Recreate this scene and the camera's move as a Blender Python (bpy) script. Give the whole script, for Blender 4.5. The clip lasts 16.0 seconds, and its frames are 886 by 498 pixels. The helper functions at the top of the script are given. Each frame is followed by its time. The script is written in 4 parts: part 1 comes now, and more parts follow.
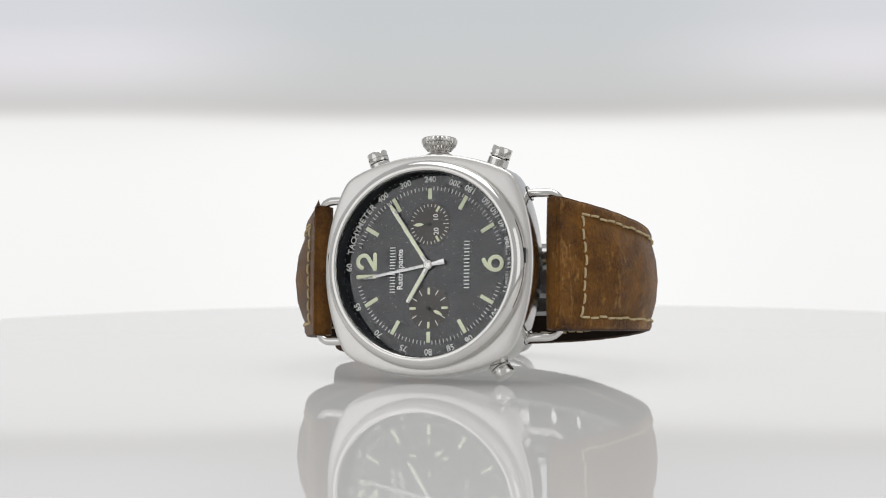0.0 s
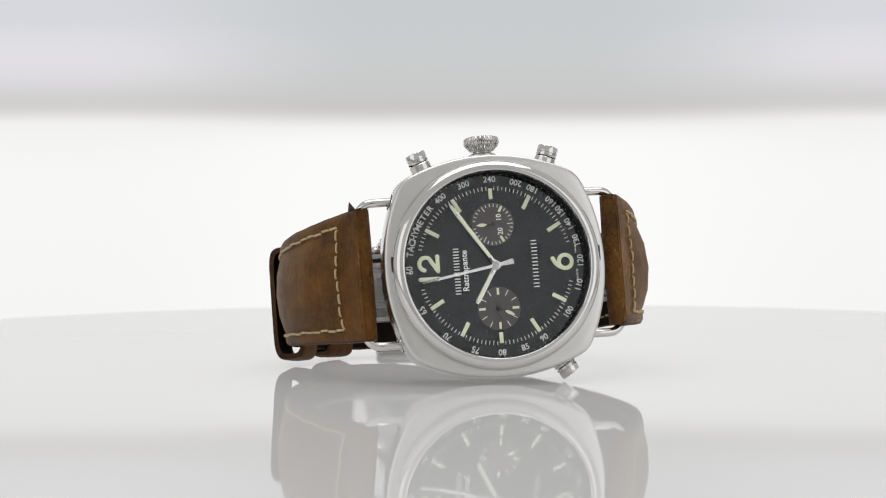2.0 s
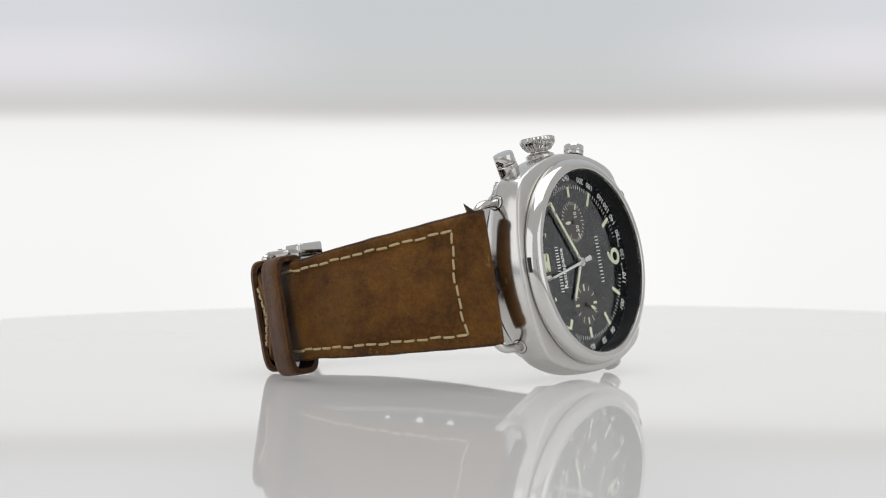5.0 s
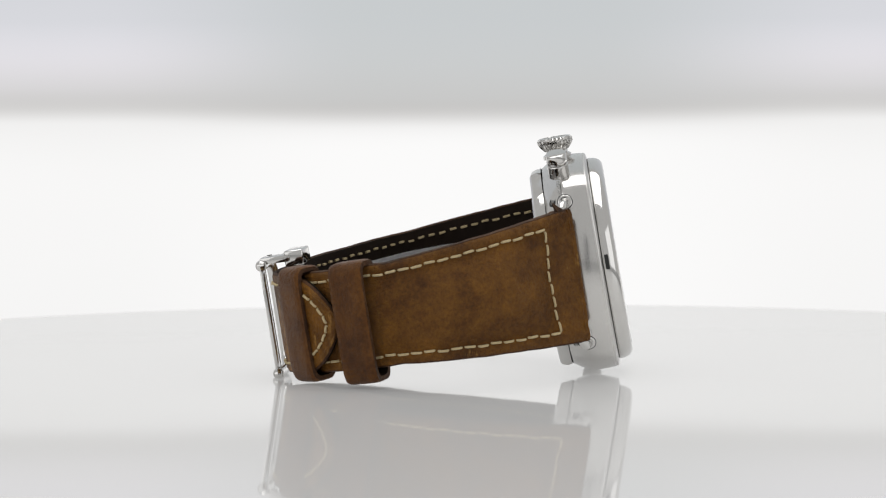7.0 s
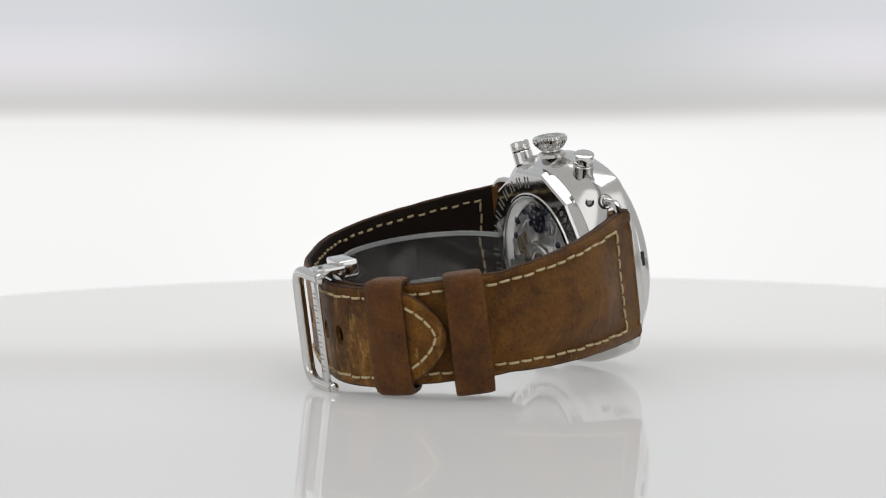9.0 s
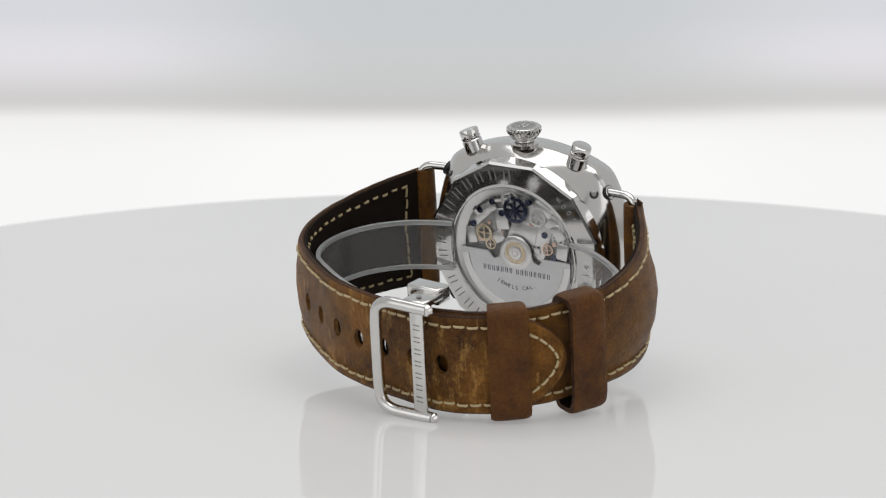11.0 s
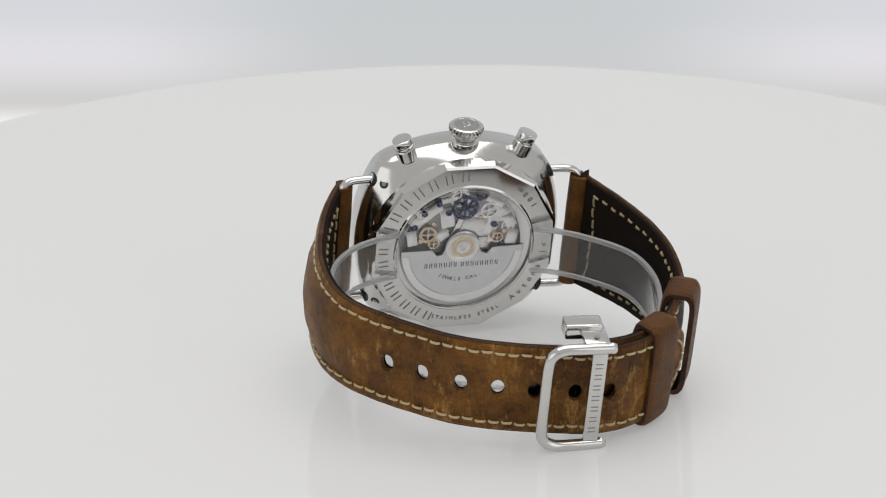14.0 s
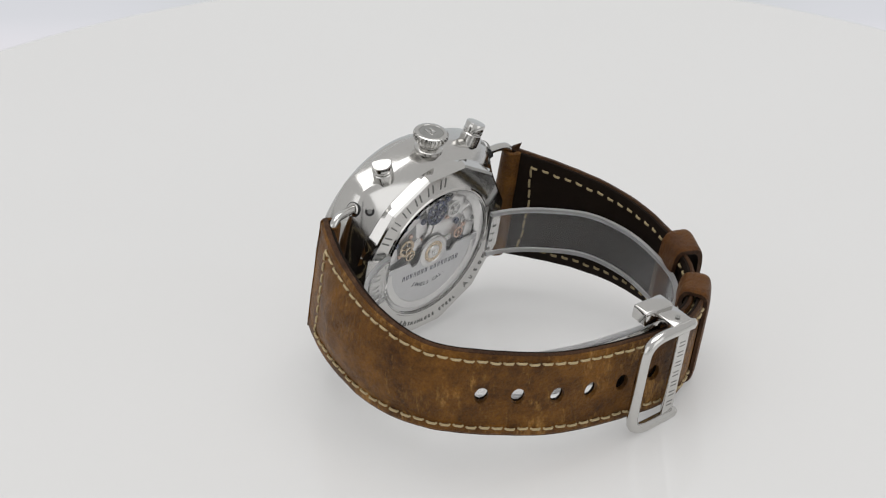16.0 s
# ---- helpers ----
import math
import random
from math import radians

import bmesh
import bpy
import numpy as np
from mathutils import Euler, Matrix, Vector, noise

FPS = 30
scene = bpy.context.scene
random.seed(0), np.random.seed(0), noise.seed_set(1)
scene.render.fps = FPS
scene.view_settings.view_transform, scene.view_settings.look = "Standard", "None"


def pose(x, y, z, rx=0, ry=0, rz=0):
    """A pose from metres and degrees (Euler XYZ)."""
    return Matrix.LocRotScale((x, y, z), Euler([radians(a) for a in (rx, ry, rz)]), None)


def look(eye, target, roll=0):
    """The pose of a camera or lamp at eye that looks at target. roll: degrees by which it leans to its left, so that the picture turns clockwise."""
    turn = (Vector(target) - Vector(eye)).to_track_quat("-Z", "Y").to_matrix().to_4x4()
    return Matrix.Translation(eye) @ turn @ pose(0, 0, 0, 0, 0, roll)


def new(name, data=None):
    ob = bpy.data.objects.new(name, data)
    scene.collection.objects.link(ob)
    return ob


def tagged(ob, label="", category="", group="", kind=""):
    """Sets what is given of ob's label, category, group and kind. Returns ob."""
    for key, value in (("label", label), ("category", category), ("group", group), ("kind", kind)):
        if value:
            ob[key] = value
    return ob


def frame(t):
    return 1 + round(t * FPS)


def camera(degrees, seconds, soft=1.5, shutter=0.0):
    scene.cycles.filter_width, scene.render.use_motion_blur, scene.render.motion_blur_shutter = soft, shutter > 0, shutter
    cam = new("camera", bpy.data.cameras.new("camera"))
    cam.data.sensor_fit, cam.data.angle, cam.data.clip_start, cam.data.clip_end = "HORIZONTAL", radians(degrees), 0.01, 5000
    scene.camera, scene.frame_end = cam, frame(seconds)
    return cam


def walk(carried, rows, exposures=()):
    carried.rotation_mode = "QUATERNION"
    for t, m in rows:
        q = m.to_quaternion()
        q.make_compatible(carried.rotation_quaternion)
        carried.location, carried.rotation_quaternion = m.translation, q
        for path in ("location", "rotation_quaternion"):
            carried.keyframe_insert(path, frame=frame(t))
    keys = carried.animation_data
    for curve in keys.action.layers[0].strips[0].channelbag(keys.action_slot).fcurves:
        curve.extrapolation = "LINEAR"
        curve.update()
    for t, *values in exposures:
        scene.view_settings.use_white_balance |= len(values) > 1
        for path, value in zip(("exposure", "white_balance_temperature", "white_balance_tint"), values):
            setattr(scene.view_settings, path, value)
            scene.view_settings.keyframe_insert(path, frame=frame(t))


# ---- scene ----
# ---- camera: still at first, then raised on an arc round the middle of the turntable ----
cam = camera(18.99, 16.0, soft=1.1)
ARC = [(0.0, -0.5440, 0.0527, 2.90, -0.76), (8.1, -0.5440, 0.0527, 2.90, -0.76),
       (8.5, -0.5435, 0.0565, 3.30, -0.75), (9.0, -0.5430, 0.0747, 5.22, -0.75),
       (11.5, -0.5210, 0.1521, 13.68, -0.70), (12.0, -0.5175, 0.1699, 15.55, -0.70),
       (12.5, -0.5131, 0.1879, 17.48, -0.71), (13.0, -0.5074, 0.2055, 19.43, -0.72),
       (13.5, -0.5016, 0.2225, 21.30, -0.75), (14.0, -0.4941, 0.2385, 23.17, -0.77),
       (14.5, -0.4852, 0.2544, 25.07, -0.80), (15.0, -0.4763, 0.2688, 26.87, -0.83),
       (15.5, -0.4673, 0.2831, 28.64, -0.87), (16.0, -0.4585, 0.2964, 30.33, -0.91)]
cam.data.dof.use_dof, cam.data.dof.focus_distance, cam.data.dof.aperture_fstop = True, 0.535, 42
walk(cam, [(t, pose(0, y, z, 90 - tilt, 0, -pan) @ pose(0, 0, 0, 0, 0, -0.27)) for t, y, z, tilt, pan in ARC])

# ---- light ----
world = bpy.data.worlds.new("studio")
world.use_nodes = True
world.node_tree.nodes["Background"].inputs[0].default_value = (1.0, 0.995, 0.987, 1)
world.node_tree.nodes["Background"].inputs[1].default_value = 0.555
scene.world = world


def softbox(name, eye, target, w, h, watts, color=(1, 1, 1)):
    data = bpy.data.lights.new(name, "AREA")
    data.shape, data.size, data.size_y, data.energy, data.color = "RECTANGLE", w, h, watts, color
    ob = new(name, data)
    ob.matrix_world = look(eye, target)
    return ob


softbox("softbox_top", (0, 0.05, 0.85), (0, 0, 0), 0.8, 0.8, 4.1, (1, 0.995, 0.99))
softbox("softbox_side", (-0.85, -0.72, 0.36), (0, 0, 0.03), 0.85, 0.8, 1.45, (0.98, 0.98, 1))
softbox("softbox_side", (0.85, -0.72, 0.36), (0, 0, 0.03), 0.85, 0.8, 1.45, (0.98, 0.98, 1))


# ---- materials ----
def material(name, base, rough=0.5, metal=0.0, vary=0.0, scale=400.0, bump=0.0, bump_scale=3000.0, rough_vary=0.0, **extra):
    """A surface with a base colour that wanders at two scales, and fine relief. Scales are per metre."""
    m = bpy.data.materials.new(name)
    m.use_nodes = True
    nt = m.node_tree
    b = nt.nodes["Principled BSDF"]
    b.inputs["Base Color"].default_value = (*base, 1)
    b.inputs["Roughness"].default_value = rough
    b.inputs["Metallic"].default_value = metal
    for k, v in extra.items():
        b.inputs[k.replace("_", " ")].default_value = v
    co = nt.nodes.new("ShaderNodeTexCoord")
    if vary:
        n1, n2 = nt.nodes.new("ShaderNodeTexNoise"), nt.nodes.new("ShaderNodeTexNoise")
        n1.inputs["Scale"].default_value, n2.inputs["Scale"].default_value = scale, scale * 9
        n1.inputs["Detail"].default_value = n2.inputs["Detail"].default_value = 4
        add = nt.nodes.new("ShaderNodeMath")
        add.operation = "ADD"
        ramp = nt.nodes.new("ShaderNodeValToRGB")
        for n in (n1, n2):
            nt.links.new(co.outputs["Object"], n.inputs["Vector"])
        nt.links.new(n1.outputs["Fac"], add.inputs[0])
        nt.links.new(n2.outputs["Fac"], add.inputs[1])
        half = nt.nodes.new("ShaderNodeMath")
        half.operation = "MULTIPLY"
        half.inputs[1].default_value = 0.5
        nt.links.new(add.outputs[0], half.inputs[0])
        nt.links.new(half.outputs[0], ramp.inputs[0])
        ramp.color_ramp.elements[0].position, ramp.color_ramp.elements[1].position = 0.3, 0.7
        ramp.color_ramp.elements[0].color = (*[c * (1 - vary) for c in base], 1)
        ramp.color_ramp.elements[1].color = (*[min(1, c * (1 + vary)) for c in base], 1)
        nt.links.new(ramp.outputs[0], b.inputs["Base Color"])
        if rough_vary:
            mr = nt.nodes.new("ShaderNodeMapRange")
            mr.inputs["To Min"].default_value, mr.inputs["To Max"].default_value = max(0.01, rough - rough_vary), rough + rough_vary
            nt.links.new(half.outputs[0], mr.inputs["Value"])
            nt.links.new(mr.outputs[0], b.inputs["Roughness"])
    if bump:
        nb = nt.nodes.new("ShaderNodeTexNoise")
        nb.inputs["Scale"].default_value, nb.inputs["Detail"].default_value = bump_scale, 5
        nt.links.new(co.outputs["Object"], nb.inputs["Vector"])
        bp = nt.nodes.new("ShaderNodeBump")
        bp.inputs["Strength"].default_value, bp.inputs["Distance"].default_value = bump, 0.0003
        nt.links.new(nb.outputs["Fac"], bp.inputs["Height"])
        nt.links.new(bp.outputs["Normal"], b.inputs["Normal"])
    return m


def leather_material(name, dark, mid, pale, rough=0.42, rub=0.80):
    """Oiled, pulled-up leather: dark and tawny clouds, pale rubbed flecks, fine grain."""
    m = bpy.data.materials.new(name)
    m.use_nodes = True
    nt = m.node_tree
    b = nt.nodes["Principled BSDF"]
    b.inputs["Specular IOR Level"].default_value = 0.19
    co = nt.nodes.new("ShaderNodeTexCoord")

    def noise_node(scale, detail, rough_=0.6):
        n = nt.nodes.new("ShaderNodeTexNoise")
        n.inputs["Scale"].default_value, n.inputs["Detail"].default_value, n.inputs["Roughness"].default_value = scale, detail, rough_
        nt.links.new(co.outputs["Object"], n.inputs["Vector"])
        return n
    cloud, grain, fleck, scuff = noise_node(120, 12, 0.74), noise_node(1500, 6, 0.7), noise_node(700, 10, 0.82), noise_node(75, 6, 0.6)
    stretch = nt.nodes.new("ShaderNodeMapping")
    stretch.inputs["Scale"].default_value = (1, 1, 0.3)
    nt.links.new(co.outputs["Object"], stretch.inputs["Vector"])
    nt.links.new(stretch.outputs[0], fleck.inputs["Vector"])
    ramp = nt.nodes.new("ShaderNodeValToRGB")
    ramp.color_ramp.elements[0].position, ramp.color_ramp.elements[0].color = 0.34, (*dark, 1)
    ramp.color_ramp.elements[1].position, ramp.color_ramp.elements[1].color = 0.63, (*mid, 1)
    nt.links.new(cloud.outputs["Fac"], ramp.inputs[0])
    mask = nt.nodes.new("ShaderNodeValToRGB")
    mask.color_ramp.elements[0].position, mask.color_ramp.elements[1].position = rub, rub + 0.2
    # rubbed flecks gather in worn patches
    gather = nt.nodes.new("ShaderNodeMath")
    gather.operation = "MULTIPLY_ADD"
    gather.inputs[1].default_value = 0.55
    nt.links.new(scuff.outputs["Fac"], gather.inputs[0])
    nt.links.new(fleck.outputs["Fac"], gather.inputs[2])
    nt.links.new(gather.outputs[0], mask.inputs[0])
    mix = nt.nodes.new("ShaderNodeMix")
    mix.data_type = "RGBA"
    nt.links.new(mask.outputs[0], mix.inputs["Factor"])
    nt.links.new(ramp.outputs[0], mix.inputs["A"])
    mix.inputs["B"].default_value = (*pale, 1)
    pores = nt.nodes.new("ShaderNodeMapRange")
    pores.inputs["From Min"].default_value, pores.inputs["From Max"].default_value = 0.3, 0.62
    pores.inputs["To Min"].default_value, pores.inputs["To Max"].default_value = 0.62, 1.12
    nt.links.new(grain.outputs["Fac"], pores.inputs["Value"])
    tint = nt.nodes.new("ShaderNodeVectorMath")
    tint.operation = "SCALE"
    nt.links.new(mix.outputs["Result"], tint.inputs[0])
    nt.links.new(pores.outputs[0], tint.inputs["Scale"])
    nt.links.new(tint.outputs[0], b.inputs["Base Color"])
    mr = nt.nodes.new("ShaderNodeMapRange")
    mr.inputs["To Min"].default_value, mr.inputs["To Max"].default_value = rough - 0.1, rough + 0.16
    nt.links.new(fleck.outputs["Fac"], mr.inputs["Value"])
    nt.links.new(mr.outputs[0], b.inputs["Roughness"])
    bp = nt.nodes.new("ShaderNodeBump")
    bp.inputs["Strength"].default_value, bp.inputs["Distance"].default_value = 0.85, 0.0007
    nt.links.new(grain.outputs["Fac"], bp.inputs["Height"])
    nt.links.new(bp.outputs["Normal"], b.inputs["Normal"])
    return m


def plate_material():
    """White opal acrylic under a glossy skin, its light from within added as emission."""
    m = bpy.data.materials.new("backlit_white_acrylic")
    m.use_nodes = True
    nt = m.node_tree
    nt.nodes.remove(nt.nodes["Principled BSDF"])
    co, cloud, ramp = nt.nodes.new("ShaderNodeTexCoord"), nt.nodes.new("ShaderNodeTexNoise"), nt.nodes.new("ShaderNodeValToRGB")
    cloud.inputs["Scale"].default_value, cloud.inputs["Detail"].default_value = 14, 5
    nt.links.new(co.outputs["Object"], cloud.inputs["Vector"])
    nt.links.new(cloud.outputs["Fac"], ramp.inputs[0])
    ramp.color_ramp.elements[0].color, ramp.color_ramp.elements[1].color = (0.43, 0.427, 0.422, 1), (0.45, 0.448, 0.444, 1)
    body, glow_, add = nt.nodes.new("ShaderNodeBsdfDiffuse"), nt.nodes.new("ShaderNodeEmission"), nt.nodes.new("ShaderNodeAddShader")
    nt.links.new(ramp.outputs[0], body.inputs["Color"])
    # this emission thins the shade under the watch
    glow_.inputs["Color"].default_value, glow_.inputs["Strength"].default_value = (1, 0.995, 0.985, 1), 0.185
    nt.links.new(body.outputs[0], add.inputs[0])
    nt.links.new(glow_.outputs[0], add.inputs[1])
    skin, edge, mix = nt.nodes.new("ShaderNodeBsdfGlossy"), nt.nodes.new("ShaderNodeFresnel"), nt.nodes.new("ShaderNodeMixShader")
    skin.inputs["Roughness"].default_value, edge.inputs["IOR"].default_value = 0.03, 1.42
    nt.links.new(edge.outputs[0], mix.inputs[0])
    nt.links.new(add.outputs[0], mix.inputs[1])
    nt.links.new(skin.outputs[0], mix.inputs[2])
    # a further even emission, added over the gloss to lift grazing views
    grazing_glow, both = nt.nodes.new("ShaderNodeEmission"), nt.nodes.new("ShaderNodeAddShader")
    grazing_glow.inputs["Color"].default_value, grazing_glow.inputs["Strength"].default_value = (1, 0.995, 0.99, 1), 0.085
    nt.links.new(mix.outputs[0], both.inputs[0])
    nt.links.new(grazing_glow.outputs[0], both.inputs[1])
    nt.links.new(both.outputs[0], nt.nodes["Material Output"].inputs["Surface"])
    return m


steel = material("polished_steel", (0.64, 0.63, 0.61), 0.085, 1.0, 0.03, 300, rough_vary=0.03)
case_steel = material("soft_polished_steel", (0.63, 0.62, 0.60), 0.16, 1.0, 0.03, 300, rough_vary=0.03)
satin = material("satin_steel", (0.62, 0.61, 0.59), 0.13, 1.0, 0.04, 300, rough_vary=0.04)
hand_steel = material("bright_hand_steel", (0.86, 0.86, 0.86), 0.22, 1.0, 0.02, 500)
rotor_steel = material("grained_rotor_steel", (0.66, 0.66, 0.665), 0.32, 1.0, 0.05, 500)
face_steel = material("fine_satin_steel", (0.62, 0.61, 0.59), 0.34, 1.0, 0.03, 500, rough_vary=0.03)
engraved = material("engraved_recess", (0.27, 0.27, 0.26), 0.5, 0.7, 0.1, 800)
leather = leather_material("brown_leather", (0.060, 0.0215, 0.0032), (0.185, 0.078, 0.0108), (0.32, 0.170, 0.045), 0.40, 0.91)
keeper_leather = leather_material("smooth_keeper_leather", (0.062, 0.0210, 0.0034), (0.140, 0.053, 0.0078), (0.30, 0.15, 0.040), 0.36, 1.0)
worn_leather = leather_material("worn_tawny_leather", (0.040, 0.0140, 0.0024), (0.220, 0.092, 0.0130), (0.52, 0.28, 0.080), 0.38)
leather_edge = leather_material("leather_edge", (0.030, 0.013, 0.006), (0.085, 0.038, 0.015), (0.14, 0.07, 0.03), 0.5)
lining = material("dark_lining", (0.010, 0.0060, 0.0038), 0.75, 0, 0.3, 300, 0.3, 2500, Specular_IOR_Level=0.1)
thread = material("linen_thread", (0.48, 0.38, 0.215), 0.8, 0, 0.15, 2500, 0.4, 5000)
dull_thread = material("duller_thread", (0.33, 0.26, 0.14), 0.85, 0, 0.2, 2500, 0.4, 5000)
black_dial = material("black_dial", (0.010, 0.0118, 0.0142), 0.02, 0, 0.06, 60, IOR=1.72)
rehaut_black = material("rehaut_black", (0.012, 0.013, 0.015), 0.5, 0, 0.1, 200, Specular_IOR_Level=0.2)
sub_dial = material("grooved_sub_dial", (0.085, 0.079, 0.075), 0.4, 0.3, 0.1, 1200)
lume = material("cream_lume", (0.68, 0.72, 0.52), 0.6, 0, 0.05, 2500, 0.2, 6000)
print_white = material("white_print", (0.75, 0.76, 0.74), 0.6, 0, 0.04, 3000)
acrylic = plate_material()
frosted = material("frosted_edge", (0.75, 0.75, 0.75), 0.3, 0, 0.03, 300, 0.2, 3000, IOR=1.46, Transmission_Weight=0.75)
clear = material("clear_plastic", (0.94, 0.94, 0.94), 0.06, 0, 0, IOR=1.38, Transmission_Weight=0.985)
sapphire = material("clear_crystal", (1, 1, 1), 0.0, 0, 0, IOR=1.04, Transmission_Weight=1.0)
rear_crystal = material("rear_crystal", (1, 1, 1), 0.0, 0, 0, IOR=1.35, Transmission_Weight=1.0)
brass = material("gilt_brass", (0.60, 0.49, 0.35), 0.25, 1.0, 0.08, 900)
rose = material("copper_gilt", (0.66, 0.47, 0.38), 0.22, 1.0, 0.08, 900)
blued = material("blued_steel", (0.05, 0.06, 0.11), 0.2, 0.8, 0.1, 900)
rhodium = material("rhodium_plate", (0.82, 0.81, 0.80), 0.32, 1.0, 0.06, 700)
movement_dark = material("movement_recess", (0.36, 0.36, 0.355), 0.5, 0.6, 0.3, 900)
dark_fill = material("dark_gap_and_reflection", (0.01, 0.01, 0.01), 0.6, 0, 0.1, 500)
card_paint = material("dark_card_paint", (0.08, 0.08, 0.085), 0.8, 0, 0.05, 3, 0.1, 200)
floor_paint = material("pale_floor", (0.6, 0.6, 0.6), 0.5, 0, 0.08, 4, 0.1, 150)
black_metal = material("black_powder_coat", (0.03, 0.03, 0.03), 0.45, 0, 0.1, 60, 0.1, 900)


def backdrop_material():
    """A back-lit diffuser as emission: white below, dimmer grey sheet above, blurred meeting painted."""
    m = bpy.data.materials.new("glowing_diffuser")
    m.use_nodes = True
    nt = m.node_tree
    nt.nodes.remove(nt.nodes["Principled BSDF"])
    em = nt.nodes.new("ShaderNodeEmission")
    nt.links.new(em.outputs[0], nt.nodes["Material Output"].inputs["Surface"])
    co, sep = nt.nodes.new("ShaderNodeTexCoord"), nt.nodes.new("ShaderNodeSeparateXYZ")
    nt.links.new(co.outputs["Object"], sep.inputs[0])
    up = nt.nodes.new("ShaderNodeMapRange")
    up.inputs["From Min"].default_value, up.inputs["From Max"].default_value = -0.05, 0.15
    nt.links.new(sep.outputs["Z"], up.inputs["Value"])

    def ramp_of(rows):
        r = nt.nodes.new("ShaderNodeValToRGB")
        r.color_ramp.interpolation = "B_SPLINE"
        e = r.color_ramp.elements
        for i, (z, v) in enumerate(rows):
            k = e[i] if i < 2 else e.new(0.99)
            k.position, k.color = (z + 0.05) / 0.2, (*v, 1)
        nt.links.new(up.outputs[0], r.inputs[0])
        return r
    # the fall of brightness and the soft seam are painted into these ramps
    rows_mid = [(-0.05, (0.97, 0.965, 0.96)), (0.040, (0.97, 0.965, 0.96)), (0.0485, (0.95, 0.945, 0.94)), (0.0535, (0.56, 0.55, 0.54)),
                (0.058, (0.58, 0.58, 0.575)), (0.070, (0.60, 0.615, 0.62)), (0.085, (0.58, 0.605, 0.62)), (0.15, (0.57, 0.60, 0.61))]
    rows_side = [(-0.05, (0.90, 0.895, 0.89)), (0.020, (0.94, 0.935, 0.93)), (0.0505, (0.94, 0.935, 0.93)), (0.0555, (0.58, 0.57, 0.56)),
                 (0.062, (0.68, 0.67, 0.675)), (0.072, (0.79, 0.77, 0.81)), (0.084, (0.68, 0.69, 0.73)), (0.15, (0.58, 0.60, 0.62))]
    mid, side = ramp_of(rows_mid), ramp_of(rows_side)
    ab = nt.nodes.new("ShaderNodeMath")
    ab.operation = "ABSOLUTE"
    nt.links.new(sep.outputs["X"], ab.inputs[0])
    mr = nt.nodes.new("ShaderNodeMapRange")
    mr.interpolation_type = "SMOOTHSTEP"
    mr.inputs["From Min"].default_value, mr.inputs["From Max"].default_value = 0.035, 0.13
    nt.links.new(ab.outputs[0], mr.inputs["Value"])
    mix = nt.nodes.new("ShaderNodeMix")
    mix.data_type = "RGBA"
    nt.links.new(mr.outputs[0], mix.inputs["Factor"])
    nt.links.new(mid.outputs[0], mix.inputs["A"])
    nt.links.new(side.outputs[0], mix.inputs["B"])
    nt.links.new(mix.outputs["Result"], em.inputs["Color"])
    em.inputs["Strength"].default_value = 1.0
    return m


glow = backdrop_material()


# ---- mesh tools (metres for the setting; millimetres on the watch) ----
def link(name, bm, mat, parent=None, label="", sharp=35):
    bmesh.ops.recalc_face_normals(bm, faces=bm.faces)
    me = bpy.data.meshes.new(name)
    bm.to_mesh(me)
    bm.free()
    me.materials.append(mat)
    me.polygons.foreach_set("use_smooth", [True] * len(me.polygons))
    me.set_sharp_from_angle(angle=radians(sharp))
    ob = new(name, me)
    if parent:
        ob.parent = parent
    return tagged(ob, label)


# the watch's own frame: x towards six, y towards three, z out of the dial, millimetres
SIX, THREE, OUT = Vector((0.9986, 0.0227, 0.0484)), Vector((-0.0513, 0.1472, 0.9878)), Vector((0.0153, -0.9889, 0.1481))
CASE = Matrix(((*[v.x for v in (SIX, THREE, OUT)], -0.30), (*[v.y for v in (SIX, THREE, OUT)], -25.82), (*[v.z for v in (SIX, THREE, OUT)], 23.3), (0, 0, 0, 1)))
CASE = Matrix.Scale(0.001, 4) @ CASE
# the case leans a little in its strap; the dial lies deep under the crystal, the hands turn close over it
HEAD = CASE @ pose(0.2, -0.15, -6, -0.7, 1.6, 0) @ pose(0, 0, 6)
DIAL = HEAD @ pose(0.1, 0, -0.95) @ Matrix.Diagonal((0.974, 0.974, 1, 1))
HANDS = HEAD @ pose(0.1, 0, -0.9) @ Matrix.Diagonal((0.974, 0.974, 1, 1))
place = [HEAD]


def part(name, bm, mat, parent, label="", sharp=35):
    bmesh.ops.transform(bm, matrix=place[0], verts=bm.verts)
    return link(name, bm, mat, parent, label, sharp)


def loft(rings, closed=True, caps=True, loop=False, bm=None):
    bm = bm or bmesh.new()
    vs = [[bm.verts.new(p) for p in r] for r in rings]
    n = len(vs[0])
    pairs = list(zip(vs, vs[1:])) + ([(vs[-1], vs[0])] if loop else [])
    for a, b in pairs:
        for i in range(n if closed else n - 1):
            j = (i + 1) % n
            bm.faces.new((a[i], a[j], b[j], b[i]))
    if caps and not loop and closed:
        bm.faces.new(vs[0])
        bm.faces.new(vs[-1])
    return bm


def lathe(profile, n=64, m=None, bm=None, caps=True):
    rings = [[(r * math.cos(2 * math.pi * i / n), r * math.sin(2 * math.pi * i / n), z) for i in range(n)] for r, z in profile]
    if m is not None:
        rings = [[m @ Vector(p) for p in r] for r in rings]
    return loft(rings, bm=bm, caps=caps)


